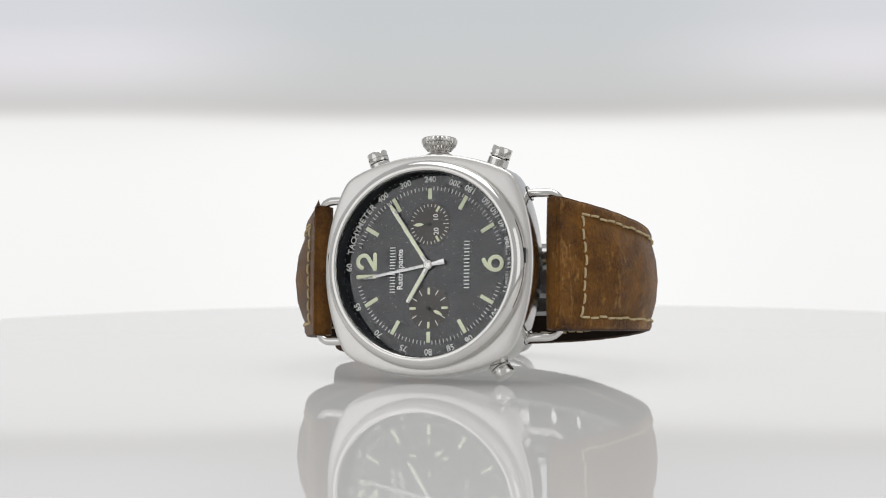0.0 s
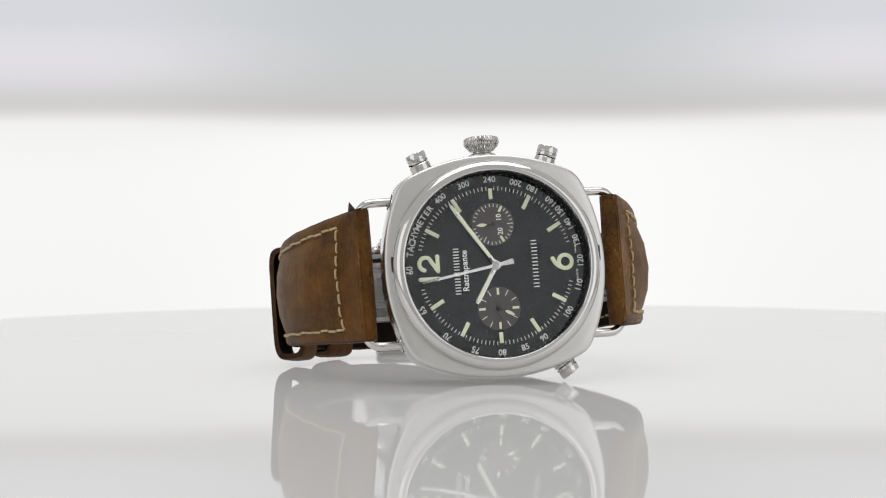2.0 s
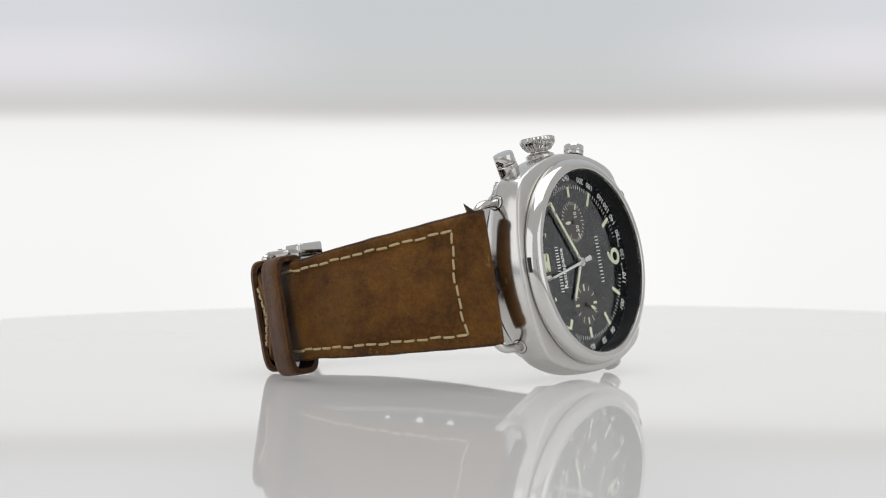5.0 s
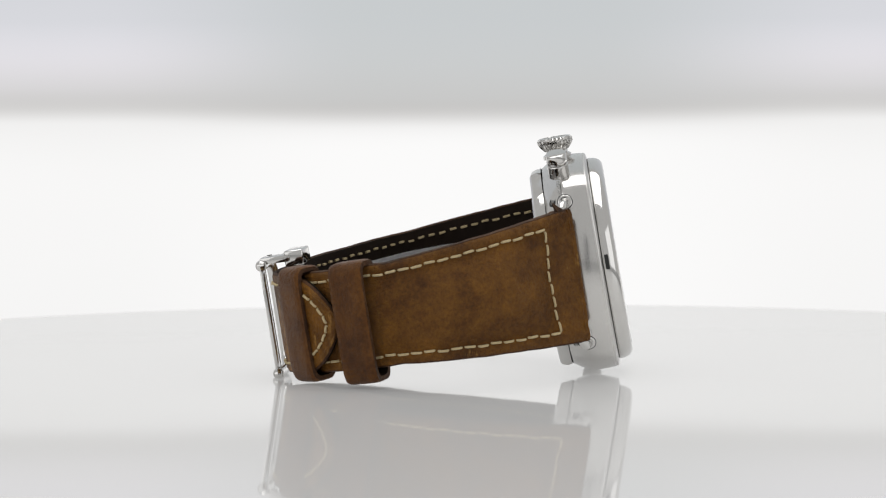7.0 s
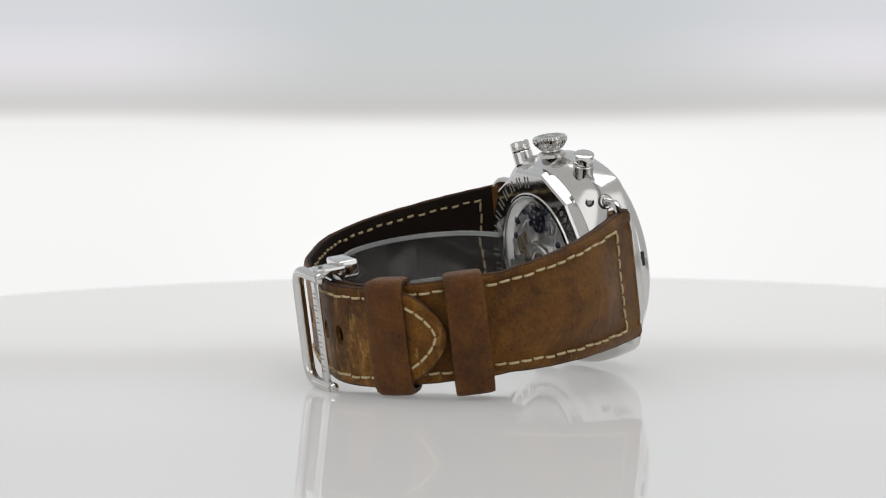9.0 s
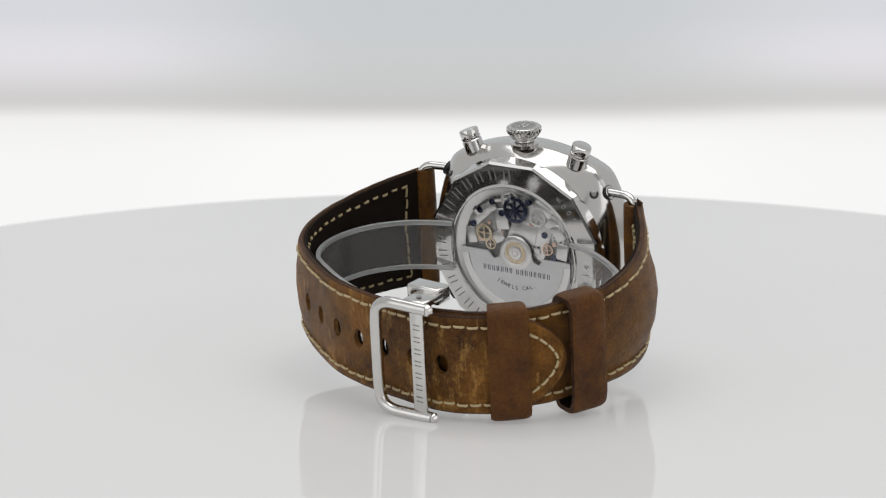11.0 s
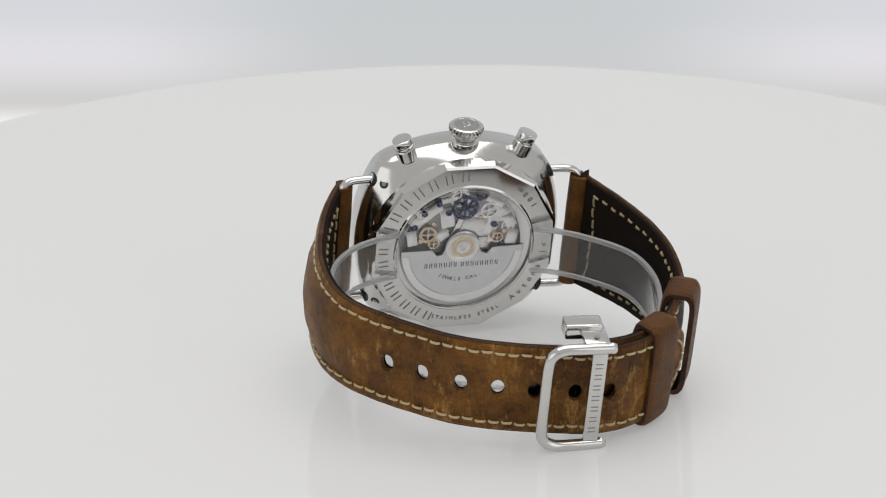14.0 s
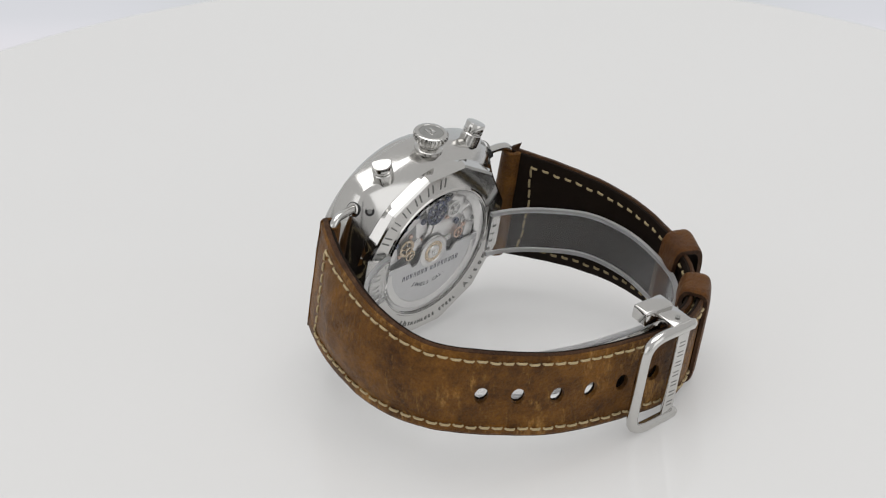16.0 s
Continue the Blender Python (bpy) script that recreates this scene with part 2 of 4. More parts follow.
def ring(profile, n=96, m=None, bm=None):
    """A closed profile turned round z."""
    rings = [[(r * math.cos(2 * math.pi * i / n), r * math.sin(2 * math.pi * i / n), z) for r, z in profile] for i in range(n)]
    if m is not None:
        rings = [[m @ Vector(p) for p in r] for r in rings]
    return loft(rings, loop=True, bm=bm)


def tube(path, r, n=10, bm=None):
    path = [Vector(p) for p in path]
    rings = []
    side = None
    for i, p in enumerate(path):
        t = (path[min(i + 1, len(path) - 1)] - path[max(i - 1, 0)]).normalized()
        if side is None:
            side = t.orthogonal().normalized()
        side = (side - t * side.dot(t)).normalized()
        up = t.cross(side)
        rings.append([p + r * (math.cos(2 * math.pi * k / n) * side + math.sin(2 * math.pi * k / n) * up) for k in range(n)])
    return loft(rings, bm=bm)


def block(sx, sy, sz, bev=0.1, m=None, bm=None, seg=2):
    b2 = bmesh.new()
    bmesh.ops.create_cube(b2, size=1)
    bmesh.ops.scale(b2, vec=(sx, sy, sz), verts=b2.verts)
    if bev:
        bmesh.ops.bevel(b2, geom=b2.edges[:], offset=bev, segments=seg, affect="EDGES", profile=0.5)
    if m is not None:
        bmesh.ops.transform(b2, matrix=m, verts=b2.verts)
    if bm is None:
        return b2
    me = bpy.data.meshes.new("tmp")
    b2.to_mesh(me)
    b2.free()
    bm.from_mesh(me)
    bpy.data.meshes.remove(me)
    return bm


def spline(pts, step):
    """Points along a smooth curve through pts, about step apart."""
    pts = [Vector(p) for p in pts]
    ext = [2 * pts[0] - pts[1]] + pts + [2 * pts[-1] - pts[-2]]
    fine = []
    for i in range(1, len(ext) - 2):
        p0, p1, p2, p3 = ext[i - 1:i + 3]
        for k in range(24):
            u = k / 24
            fine.append(0.5 * ((2 * p1) + (p2 - p0) * u + (2 * p0 - 5 * p1 + 4 * p2 - p3) * u * u + (3 * p1 - p0 - 3 * p2 + p3) * u ** 3))
    fine.append(pts[-1])
    out, acc = [fine[0]], 0.0
    total = sum((b - a).length for a, b in zip(fine, fine[1:]))
    n = max(2, round(total / step))
    goal = total / n
    for a, b in zip(fine, fine[1:]):
        seg = (b - a).length
        while acc + seg >= goal - 1e-9 and len(out) < n:
            k = (goal - acc) / seg
            a = a + (b - a) * k
            out.append(a)
            seg = (b - a).length
            acc = 0.0
        acc += seg
    out.append(fine[-1])
    return out


def lettering(text, size, m, bm=None, depth=0.03, bold=0.012):
    """Letters of the built-in font as flat raised pieces, centred, at the pose m."""
    cu = bpy.data.curves.new("letters", "FONT")
    cu.body, cu.size, cu.align_x, cu.align_y, cu.extrude, cu.resolution_u = text, size, "CENTER", "CENTER", depth, 3
    cu.offset = bold * size
    ob = bpy.data.objects.new("letters", cu)
    scene.collection.objects.link(ob)
    bpy.context.view_layer.update()
    me = bpy.data.meshes.new_from_object(ob.evaluated_get(bpy.context.evaluated_depsgraph_get()))
    bpy.data.objects.remove(ob)
    bpy.data.curves.remove(cu)
    me.transform(m)
    bm = bm or bmesh.new()
    bm.from_mesh(me)
    bpy.data.meshes.remove(me)
    return bm


# ---- the studio ----
def slab(name, x0, x1, y0, y1, z0, z1, mat):
    bm = block(x1 - x0, y1 - y0, z1 - z0, 0, pose((x0 + x1) / 2, (y0 + y1) / 2, (z0 + z1) / 2))
    return tagged(link(name, bm, mat), kind="structure")


tagged(slab("ground", -60, 60, -60, 60, -0.95, -0.9, floor_paint), "pale painted studio floor", "floor")
# unseen dark upright, added so that the dial mirrors a dark strip
tagged(slab("reflection_card", -0.018, 0.055, -1.5, -1.4, -0.9, 0.368, card_paint), "unseen dark card added behind the camera for the dial's reflection", "wall")

TABLE_R = 0.193
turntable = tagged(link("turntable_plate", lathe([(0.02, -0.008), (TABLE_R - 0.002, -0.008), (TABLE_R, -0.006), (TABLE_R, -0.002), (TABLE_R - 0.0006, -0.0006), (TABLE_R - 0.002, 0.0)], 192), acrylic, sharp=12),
                   "round glossy white acrylic turntable plate, lit from within and brightened by added glow", "turntable")
base = tagged(new("pedestal"), "black metal column carrying the turntable plate", "stand")
part_base = link("column", lathe([(0.045, -0.88), (0.045, -0.02), (0.06, -0.012), (0.06, -0.0085)], 48), black_metal, base)
part_foot = link("foot", lathe([(0.2, -0.9), (0.2, -0.885), (0.19, -0.879), (0.05, -0.879)], 64), black_metal, base)

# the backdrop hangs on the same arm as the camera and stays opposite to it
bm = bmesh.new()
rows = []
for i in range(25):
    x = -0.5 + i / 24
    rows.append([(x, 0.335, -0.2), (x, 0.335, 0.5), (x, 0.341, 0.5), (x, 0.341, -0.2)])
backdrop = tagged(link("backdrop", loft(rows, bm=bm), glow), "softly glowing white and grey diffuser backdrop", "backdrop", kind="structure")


# ---- the watch ----
watch = tagged(new("wristwatch"), "steel cushion-case chronograph wristwatch with brown leather strap, standing on its side", "wristwatch")


def outline(n=200, inset=0.0, half=22.15):
    """The cushion: four shallow arcs that meet in rounded corners."""
    big = 37.5
    pts = []
    for i in range(n):
        a = 2 * math.pi * i / n
        d = Vector((math.cos(a), math.sin(a)))
        lo, hi = 5.0, 40.0
        for _ in range(30):
            mid = (lo + hi) / 2
            p = d * mid
            s = sum(((p - c).length / big) ** 85 for c in [Vector(v) * (big - half) for v in ((1, 0), (-1, 0), (0, 1), (0, -1))])
            lo, hi = (mid, hi) if s < 1 else (lo, mid)
        pts.append(d * max(0.1, lo - inset))
    return pts


def dial_pose(sec, r, z=0.05, outward=True, turn=0.0):
    """Where a mark at that second of the dial sits; its top points outwards or to the middle."""
    a = 2 * math.pi * sec / 60
    p = Vector((-math.cos(a) * r, math.sin(a) * r, z))
    up = Vector((-math.cos(a), math.sin(a), 0)) * (1 if outward else -1)
    right = up.cross(Vector((0, 0, 1)))
    m = Matrix((right, up, Vector((0, 0, 1)))).transposed().to_4x4()
    m.translation = p
    return m @ pose(0, 0, 0, 0, 0, turn)


READ = Matrix(((0, -1, 0, 0), (1, 0, 0, 0), (0, 0, 1, 0), (0, 0, 0, 1)))  # upright for twelve at the top


def build_case():
    sides = [(0.2, -0.9), (0.1, -1.5), (0.02, -2.6), (0.0, -3.8), (0.03, -5.2)]
    rings = [[(p.x, p.y, z) for p in outline(inset=i)] for i, z in sides]
    rings += [[(*p.lerp(p.normalized() * 19.9, f), z) for p in outline(inset=0.05)] for f, z in ((u ** 1.6, -5.4 - 4.45 * u ** 1.1) for u in (k / 18 for k in range(1, 19)))]
    case = part("case", loft(rings, caps=False), case_steel, watch, "polished steel cushion case", 50)
    rim = outline(inset=0.2)
    rings = [[(*(p.normalized() * 20.2).lerp(p, f), z) for p in rim] for f, z in ((0.0, -0.1), (0.5, -0.2), (0.82, -0.32), (0.94, -0.45), (0.985, -0.62), (1.0, -0.9))]
    part("case_front", loft(rings, caps=False), face_steel, watch, "satin front face of the case", 50)
    # bezel with its rounded shoulder and flat inner lip
    part("bezel", ring([(18.35, 0.3), (18.35, 2.5), (18.5, 2.75), (18.8, 2.86), (19.3, 2.82), (19.75, 2.6), (20.1, 2.3), (20.4, 1.85), (20.62, 1.2), (20.75, 0.4), (20.75, 0.1), (20.65, -0.02), (18.35, -0.05)], 144), steel, watch, "polished round steel bezel", 60)
    part("bezel_gap", ring([(20.2, -0.12), (20.6, -0.12), (20.6, 0.02), (20.2, 0.02)], 128), dark_fill, watch, "thin dark gap under the bezel")
    # the lens's dark reflection on the bezel, put in as two black blocks
    part("lens_reflection", block(0.35, 3.0, 0.8, 0.15, pose(-20.62, 1.2, 0.75)), dark_fill, watch, "dark block standing in for the lens reflection on the bezel")
    part("lens_reflection", block(0.35, 3.0, 0.8, 0.15, pose(20.62, 1.2, 0.75)), dark_fill, watch)
    # back: twelve-sided polished ring round a window
    rings = []
    for r, z, poly in ((20.3, -9.7, 0), (20.3, -10.6, 1), (19.9, -11.75, 1), (19.4, -12.08, 1), (17.0, -12.1, 0), (15.2, -12.12, 0), (14.9, -12.35, 0), (14.6, -12.3, 0), (14.5, -11.2, 0)):
        pts = []
        for i in range(144):
            a = 2 * math.pi * i / 144
            k = r
            if poly:
                q = (a + math.pi / 12) % (math.pi / 6) - math.pi / 12
                k = r * math.cos(math.pi / 12) / math.cos(q) * 1.015
            pts.append((k * math.cos(a), k * math.sin(a), z))
        rings.append(pts)
    back = part("case_back", loft(rings[:4], caps=False), steel, watch, "polished twelve-sided steel case back", 14)
    part("back_face", loft(rings[3:6], caps=False), steel, back, "polished flat ring that carries the engraving", 14)
    part("back_lip", loft(rings[5:], caps=False), steel, back)
    return case, back


case, case_back = build_case()

# crown with fluted rim, stem and boss
bm = bmesh.new()
to_three = Matrix(((1, 0, 0, 0), (0, 0, 1, 0), (0, -1, 0, -5.9), (0, 0, 0, 1)))
rings = []
for r, z, deep in ((2.1, 23.3, 0), (2.5, 23.5, .25), (3.2, 24.3, .4), (3.6, 25.0, .45), (3.65, 25.7, .42), (3.35, 26.05, .1), (2.9, 26.2, 0), (2.6, 26.2, 0), (2.5, 26.05, 0)):
    rings.append([to_three @ Vector(((r - deep * (k % 4 in (0, 1)) * 1.0) * math.cos(2 * math.pi * k / 104), (r - deep * (k % 4 in (0, 1))) * math.sin(2 * math.pi * k / 104), z)) for k in range(104)])
crown = part("crown", loft(rings), satin, watch, "fluted steel winding crown", 30)
part("crown_disc", lathe([(0.3, 26.05), (2.45, 26.05), (2.45, 26.1), (0.3, 26.1)], 32, to_three), engraved, crown, "dark engraved emblem field")
bm = block(1.6, 0.5, 0.12, 0.04, to_three @ pose(0, 0.4, 26.14))
bm = block(0.5, 2.2, 0.12, 0.04, to_three @ pose(0.5, -0.1, 26.14), bm)
bm = block(0.5, 1.3, 0.12, 0.04, to_three @ pose(-0.6, -0.5, 26.14), bm)
part("crown_emblem", bm, satin, crown)
part("crown_neck", lathe([(2.9, 21.8), (2.9, 22.5), (2.5, 22.8), (1.9, 23.0), (1.8, 23.4)], 40, to_three), satin, watch)


def pusher(x, y, aim, z=-5.9, reach=1.0):
    """A round button on a notched collar, pointing along aim degrees from three towards six."""
    ax = Vector((math.sin(radians(aim)), math.cos(radians(aim)), 0))
    side = Vector((0, 0, 1))
    m = Matrix((ax.cross(side) * -1, side, ax)).transposed().to_4x4()
    m.translation = (x, y, z)
    collar = part("pusher_collar", lathe([(2.1, -2.0), (2.1, 0.4), (1.95, 0.6), (1.6, 0.7), (1.6, 0.2)], 32, m), satin, watch)
    button = part("pusher", lathe([(1.55, 0.1), (1.55, 0.7), (2.0, 0.75), (2.08, 0.9), (2.08, 1.25), (1.9, 1.35), (1.9, 1.5), (2.05, 1.6), (2.05, 2.7), (1.95, 2.85), (1.6, 2.92), (0.2, 2.95)], 40, m), steel, watch, "polished steel chronograph push button")
    return collar, button


pusher(-12.6, 20.9, -20)
pusher(12.6, 20.9, 20)
pusher(13.0, -19.4, 145)

# corner screws in the back of the case
for sx in (-1, 1):
    for sy in (-1, 1):
        m = pose(sx * 17.1, sy * 14.3, -8.0) @ Vector((sx * 0.54, sy * 0.45, -0.71)).to_track_quat("Z", "Y").to_matrix().to_4x4()
        # no hole is cut: its shade is the colour of a flush black disc
        part("screw_recess_shade", lathe([(0.1, 0.03), (0.82, 0.03), (0.9, 0.06), (0.96, 0.03), (0.96, -0.6)], 24, m), dark_fill, watch)
        b = lathe([(0.5, 0.0), (0.5, 0.05), (0.42, 0.08), (0.1, 0.08)], 20, m)
        part("screw", b, engraved, watch)

# wire loops that hold the strap
for s in (-1, 1):
    pts = [(s * 19.0, 14.2, -5.5), (s * 21.5, 14.2, -5.6), (s * 23.7, 14.1, -5.9), (s * 24.9, 13.4, -6.2), (s * 25.4, 12.0, -6.4),
           (s * 25.4, 0, -6.4), (s * 25.4, -12.0, -6.4), (s * 24.9, -13.4, -6.2), (s * 23.7, -14.1, -5.9), (s * 21.5, -14.2, -5.6), (s * 19.0, -14.2, -5.5)]
    for y in (-14.2, 14.2):
        x = next(p.x for p in outline(720) if abs(p.y - y) < 0.12 and p.x > 0)
        m = pose(s * x, y, -5.5) @ Vector((s * 0.927, math.copysign(0.375, y), 0)).to_track_quat("Z", "Y").to_matrix().to_4x4()
        part("lug_socket", ring([(0.95, -0.6), (1.4, -0.6), (1.4, 0.06), (1.3, 0.12), (0.95, 0.12)], 28, m), satin, watch)
        part("socket_gap", ring([(1.4, -0.6), (1.54, -0.6), (1.54, 0.04), (1.4, 0.04)], 28, m), dark_fill, watch)
    part("lug", tube(spline(pts, 0.7), 0.85, 12), steel, watch, "polished steel wire lug")

# small stamped mark on the flank, plain bars
flank = [p for p in outline(720) if 132.5 < math.degrees(math.atan2(p.y, p.x)) < 140.5]
for k, p in enumerate(flank[::2]):
    a = math.atan2(p.y, p.x)
    part("stamped_bar", block(0.12, 0.16, 0.75 - 0.2 * (k % 3 == 1), 0, pose(p.x, p.y, -6.3, 0, 0, math.degrees(a))), engraved, case)

# ---- dial ----
place[0] = DIAL
dial = part("dial", lathe([(0.3, -0.35), (0.3, 0.0), (18.9, 0.0), (18.9, -0.35)], 96), black_dial, watch, "matt black dial")
part("rehaut", ring([(18.6, 0.0), (18.7, 0.25), (18.74, 3.1), (18.83, 3.15), (18.83, -0.1), (18.6, -0.1)], 128), rehaut_black, watch, "dark steep ring round the dial")

for sec in range(0, 60, 5):
    if sec in (0, 30):
        continue
    r0, r1 = (13.5, 15.7) if sec in (15, 45) else (12.9, 16.0)
    part("hour_marker", block(0.8, r1 - r0, 0.16, 0.06, dial_pose(sec, (r0 + r1) / 2, 0.08), seg=1), lume, dial)


def stroke_digit(paths, m):
    """A numeral drawn as rounded, flattened strokes of lume."""
    b = bmesh.new()
    for p in paths:
        tube([(x, y, 0) for x, y in p], 0.43, 10, b)
        for x, y in (p[0], p[-1]):
            lathe([(0.05, -0.43), (0.3, -0.3), (0.43, 0), (0.3, 0.3), (0.05, 0.43)], 12, pose(x, y, 0), b)
    bmesh.ops.transform(b, matrix=m @ Matrix.Diagonal((1, 1, 0.3, 1)), verts=b.verts)
    return b


def arc_points(cx, cy, r, a0, a1, n=14):
    return [(cx + r * math.cos(radians(a0 + (a1 - a0) * k / n)), cy + r * math.sin(radians(a0 + (a1 - a0) * k / n))) for k in range(n + 1)]


one = [(-2.0, -1.85), (-2.0, 1.85)]
two = arc_points(1.1, 0.6, 1.3, 165, -38) + [(-0.5, -1.85)]
six = [(0.75, 1.95), (-0.2, 1.45), (-0.95, 0.6)] + arc_points(0, -0.62, 1.35, 150, 150 + 345, 24)
part("numeral", stroke_digit([one, two, [(-0.5, -1.85), (2.5, -1.85)]], dial_pose(0, 13.7, 0.1)), lume, dial, "cream luminous hour numeral")
part("numeral", stroke_digit([six], dial_pose(30, 13.7, 0.1, outward=False)), lume, dial, "cream luminous hour numeral")

bm = bmesh.new()
for k in range(120):
    sec = k / 2
    if min(abs(sec - h) for h in range(0, 61, 5)) < 0.3 or sec < 2.1 or sec > 57.9 or 27.9 < sec < 32.1:
        continue
    block(0.12, 0.85 if k % 2 == 0 else 0.7, 0.04, 0, dial_pose(sec, 15.7, 0.03), bm)
tagged(part("minute_track", bm, print_white, dial, "fine white minute and fraction ticks"), kind="stuff")

for v in (60, 65, 70, 75, 80, 85, 90, 100, 110, 120, 130, 140, 150, 160, 180, 200, 240, 300, 400):
    sec = 3600 / v
    top_out = sec <= 15 or sec >= 45
    part("tachymeter_number", lettering(str(v), 1.7, dial_pose(sec % 60, 17.5, 0.03, outward=top_out), depth=0.02), print_white, dial)
bm = bmesh.new()
for i, ch in enumerate("TACHYMETER"):
    lettering(ch, 1.75, dial_pose(1.75 + i * 0.625, 17.5, 0.03), bm, 0.02)
part("tachymeter_lettering", bm, print_white, dial)
bm = bmesh.new()
for i in range(90):
    block(0.08, 0.3, 0.03, 0, dial_pose(i * 60 / 90 + 0.2, 18.62, 0.03), bm)
tagged(part("tachymeter_track", bm, print_white, dial), kind="stuff")


def bars(x, y0, y1, n, h, mat, name="name_bars", z=0.03, thick=0.05):
    """A row of plain upright bars in place of a name."""
    b = bmesh.new()
    step = (y1 - y0) / n
    for i in range(n):
        for k in (-0.24, 0.24):
            block(h, 0.2 * min(1, step), thick, 0, pose(x, y0 + (i + 0.5 + k) * step, z), b)
    return part(name, b, mat, dial)


bars(-8.0, -5.6, 4.1, 8, 1.15, print_white)
bars(8.1, -5.1, 5.0, 7, 1.15, print_white)
part("dial_lettering", lettering("Rattrapante", 1.75, pose(-6.3, -0.7, 0.03) @ READ), print_white, dial)
for y0 in (1.6, -5.0):
    bars(16.6, y0, y0 + 3.4, 6, 0.35, print_white, "origin_bars")


def sub_dial_at(y, tens, hand_to):
    c = pose(0, y, 0)
    prof = [(0.2, -0.02)]
    r = 0.5
    while r < 4.3:
        prof += [(r, 0.02), (r + 0.12, 0.045)]
        r += 0.24
    prof += [(4.35, 0.05), (4.4, 0.0)]
    sd = part("sub_dial", lathe([(max(0.1, a), b + 0.005) for a, b in prof], 64, c), sub_dial, dial, "grey sub-dial with fine concentric grooves", 20)
    b = bmesh.new()
    for k in range(30 if tens else 12):
        s = k * 60 / (30 if tens else 12)
        big = (k % 5 == 0) if tens else (k % 3 != 0)
        m = c @ dial_pose(s, 3.55 if big else 3.85, 0.09)
        if tens and k in (0, 10, 20):
            continue
        if not tens and k % 3 == 0:
            continue
        block(0.14, 1.2 if big else 0.6, 0.04, 0, m, b)
    part("sub_dial_ticks", b, print_white, sd)
    for s in (() if tens else (0, 15, 30, 45)):
        part("sub_dial_marker", block(0.5, 1.35, 0.1, 0.04, c @ dial_pose(s, 3.45, 0.1), seg=1), lume, sd)
    if tens:
        for s in (20, 40):
            part("sub_dial_marker", block(0.5, 1.3, 0.1, 0.04, c @ dial_pose(s, 3.5, 0.1), seg=1), lume, sd)
        part("sub_dial_number", lettering("10", 1.5, pose(1.35, y + 1.3, 0.07) @ READ), print_white, sd)
        part("sub_dial_number", lettering("20", 1.5, pose(1.5, y - 1.5, 0.07) @ READ), print_white, sd)
    hx, hy = hand_to
    a = math.atan2(hy, hx)
    m = c @ pose(0, 0, 0.25, 0, 0, math.degrees(a))
    b = lathe([(0.1, -0.2), (0.45, -0.2), (0.45, 0.1), (0.1, 0.14)], 20, m)
    block(3.4, 0.16, 0.08, 0, m @ pose(1.2, 0, 0), b)
    hand = part("small_hand", b, black_metal, dial, "thin dark small hand with a cream tip")
    leaf = bmesh.new()
    pts = [(1.2, 0), (1.8, .32), (2.6, .34), (3.5, 0), (2.6, -.34), (1.8, -.32)]
    loft([[m @ Vector((px, py, z)) for px, py in pts] for z in (0.05, 0.13)], bm=leaf)
    part("hand_tip", leaf, lume, hand)


sub_dial_at(8.4, True, (-1, -0.05))
sub_dial_at(-8.7, False, (3.0, -1.4))


place[0] = HANDS


def hand(name, to, width, z, mat, tail=0.0, tip=0.0, label=""):
    """A flat hand with a raised middle, from the pin towards to."""
    v = Vector(to)
    m = pose(0, 0, z, 0, 0, math.degrees(math.atan2(v.y, v.x)))
    ln = v.length
    sec = [(-tail, width * 0.9), (0, width), (ln * 0.9, width), (ln, tip)] if not tail else [(-tail, 0.55), (-1.0, 0.35), (0, 0.3), (ln * 0.78, 0.16), (ln, 0.05)]
    rings_ = [[m @ Vector(p) for p in ((x, -w, 0), (x, 0, 0.09), (x, w, 0), (x, 0, -0.06))] for x, w in sec]
    return part(name, loft(rings_), mat, dial, label, 15)


hh = hand("hour_hand", (-4.5, -7.5), 0.48, 0.35, steel, tip=0.35, label="steel hour hand filled with cream lume")
part("hand_fill", block(6.2, 0.62, 0.05, 0.02, pose(-2.62, -4.37, 0.45, 0, 0, math.degrees(math.atan2(-7.5, -4.5))), seg=1), lume, hh)
mh = hand("minute_hand", (-8.75, 12.95), 0.45, 0.6, steel, tip=0.1, label="steel minute hand filled with cream lume")
ang = math.degrees(math.atan2(12.95, -8.75))
part("hand_fill", block(10.6, 0.6, 0.05, 0.02, pose(0, 0, 0.70, 0, 0, ang) @ pose(7.4, 0, 0), seg=1), lume, mh)
part("hand_fill", block(1.7, 0.6, 0.05, 0.02, pose(0, 0, 0.70, 0, 0, ang) @ pose(14.2, 0, 0), seg=1), lume, mh)
hand("seconds_hand", (-15.3, -2.6), 0.3, 0.82, hand_steel, tail=3.6, label="thin polished chronograph seconds hand")
hand("seconds_hand", (-15.2, -2.85), 0.3, 0.68, hand_steel, tail=3.4)
part("hand_boss", lathe([(0.95, 0.2), (0.95, 0.9), (0.8, 1.0), (0.45, 1.0), (0.4, 0.92), (0.05, 0.92)], 28), steel, dial)

place[0] = HEAD
glass = part("crystal", lathe([(0.3, 2.4), (18.22, 2.4), (18.22, 2.72), (18.05, 2.88), (0.3, 2.92)], 96), sapphire, watch, "clear flat watch crystal", 12)
glass.visible_shadow = False

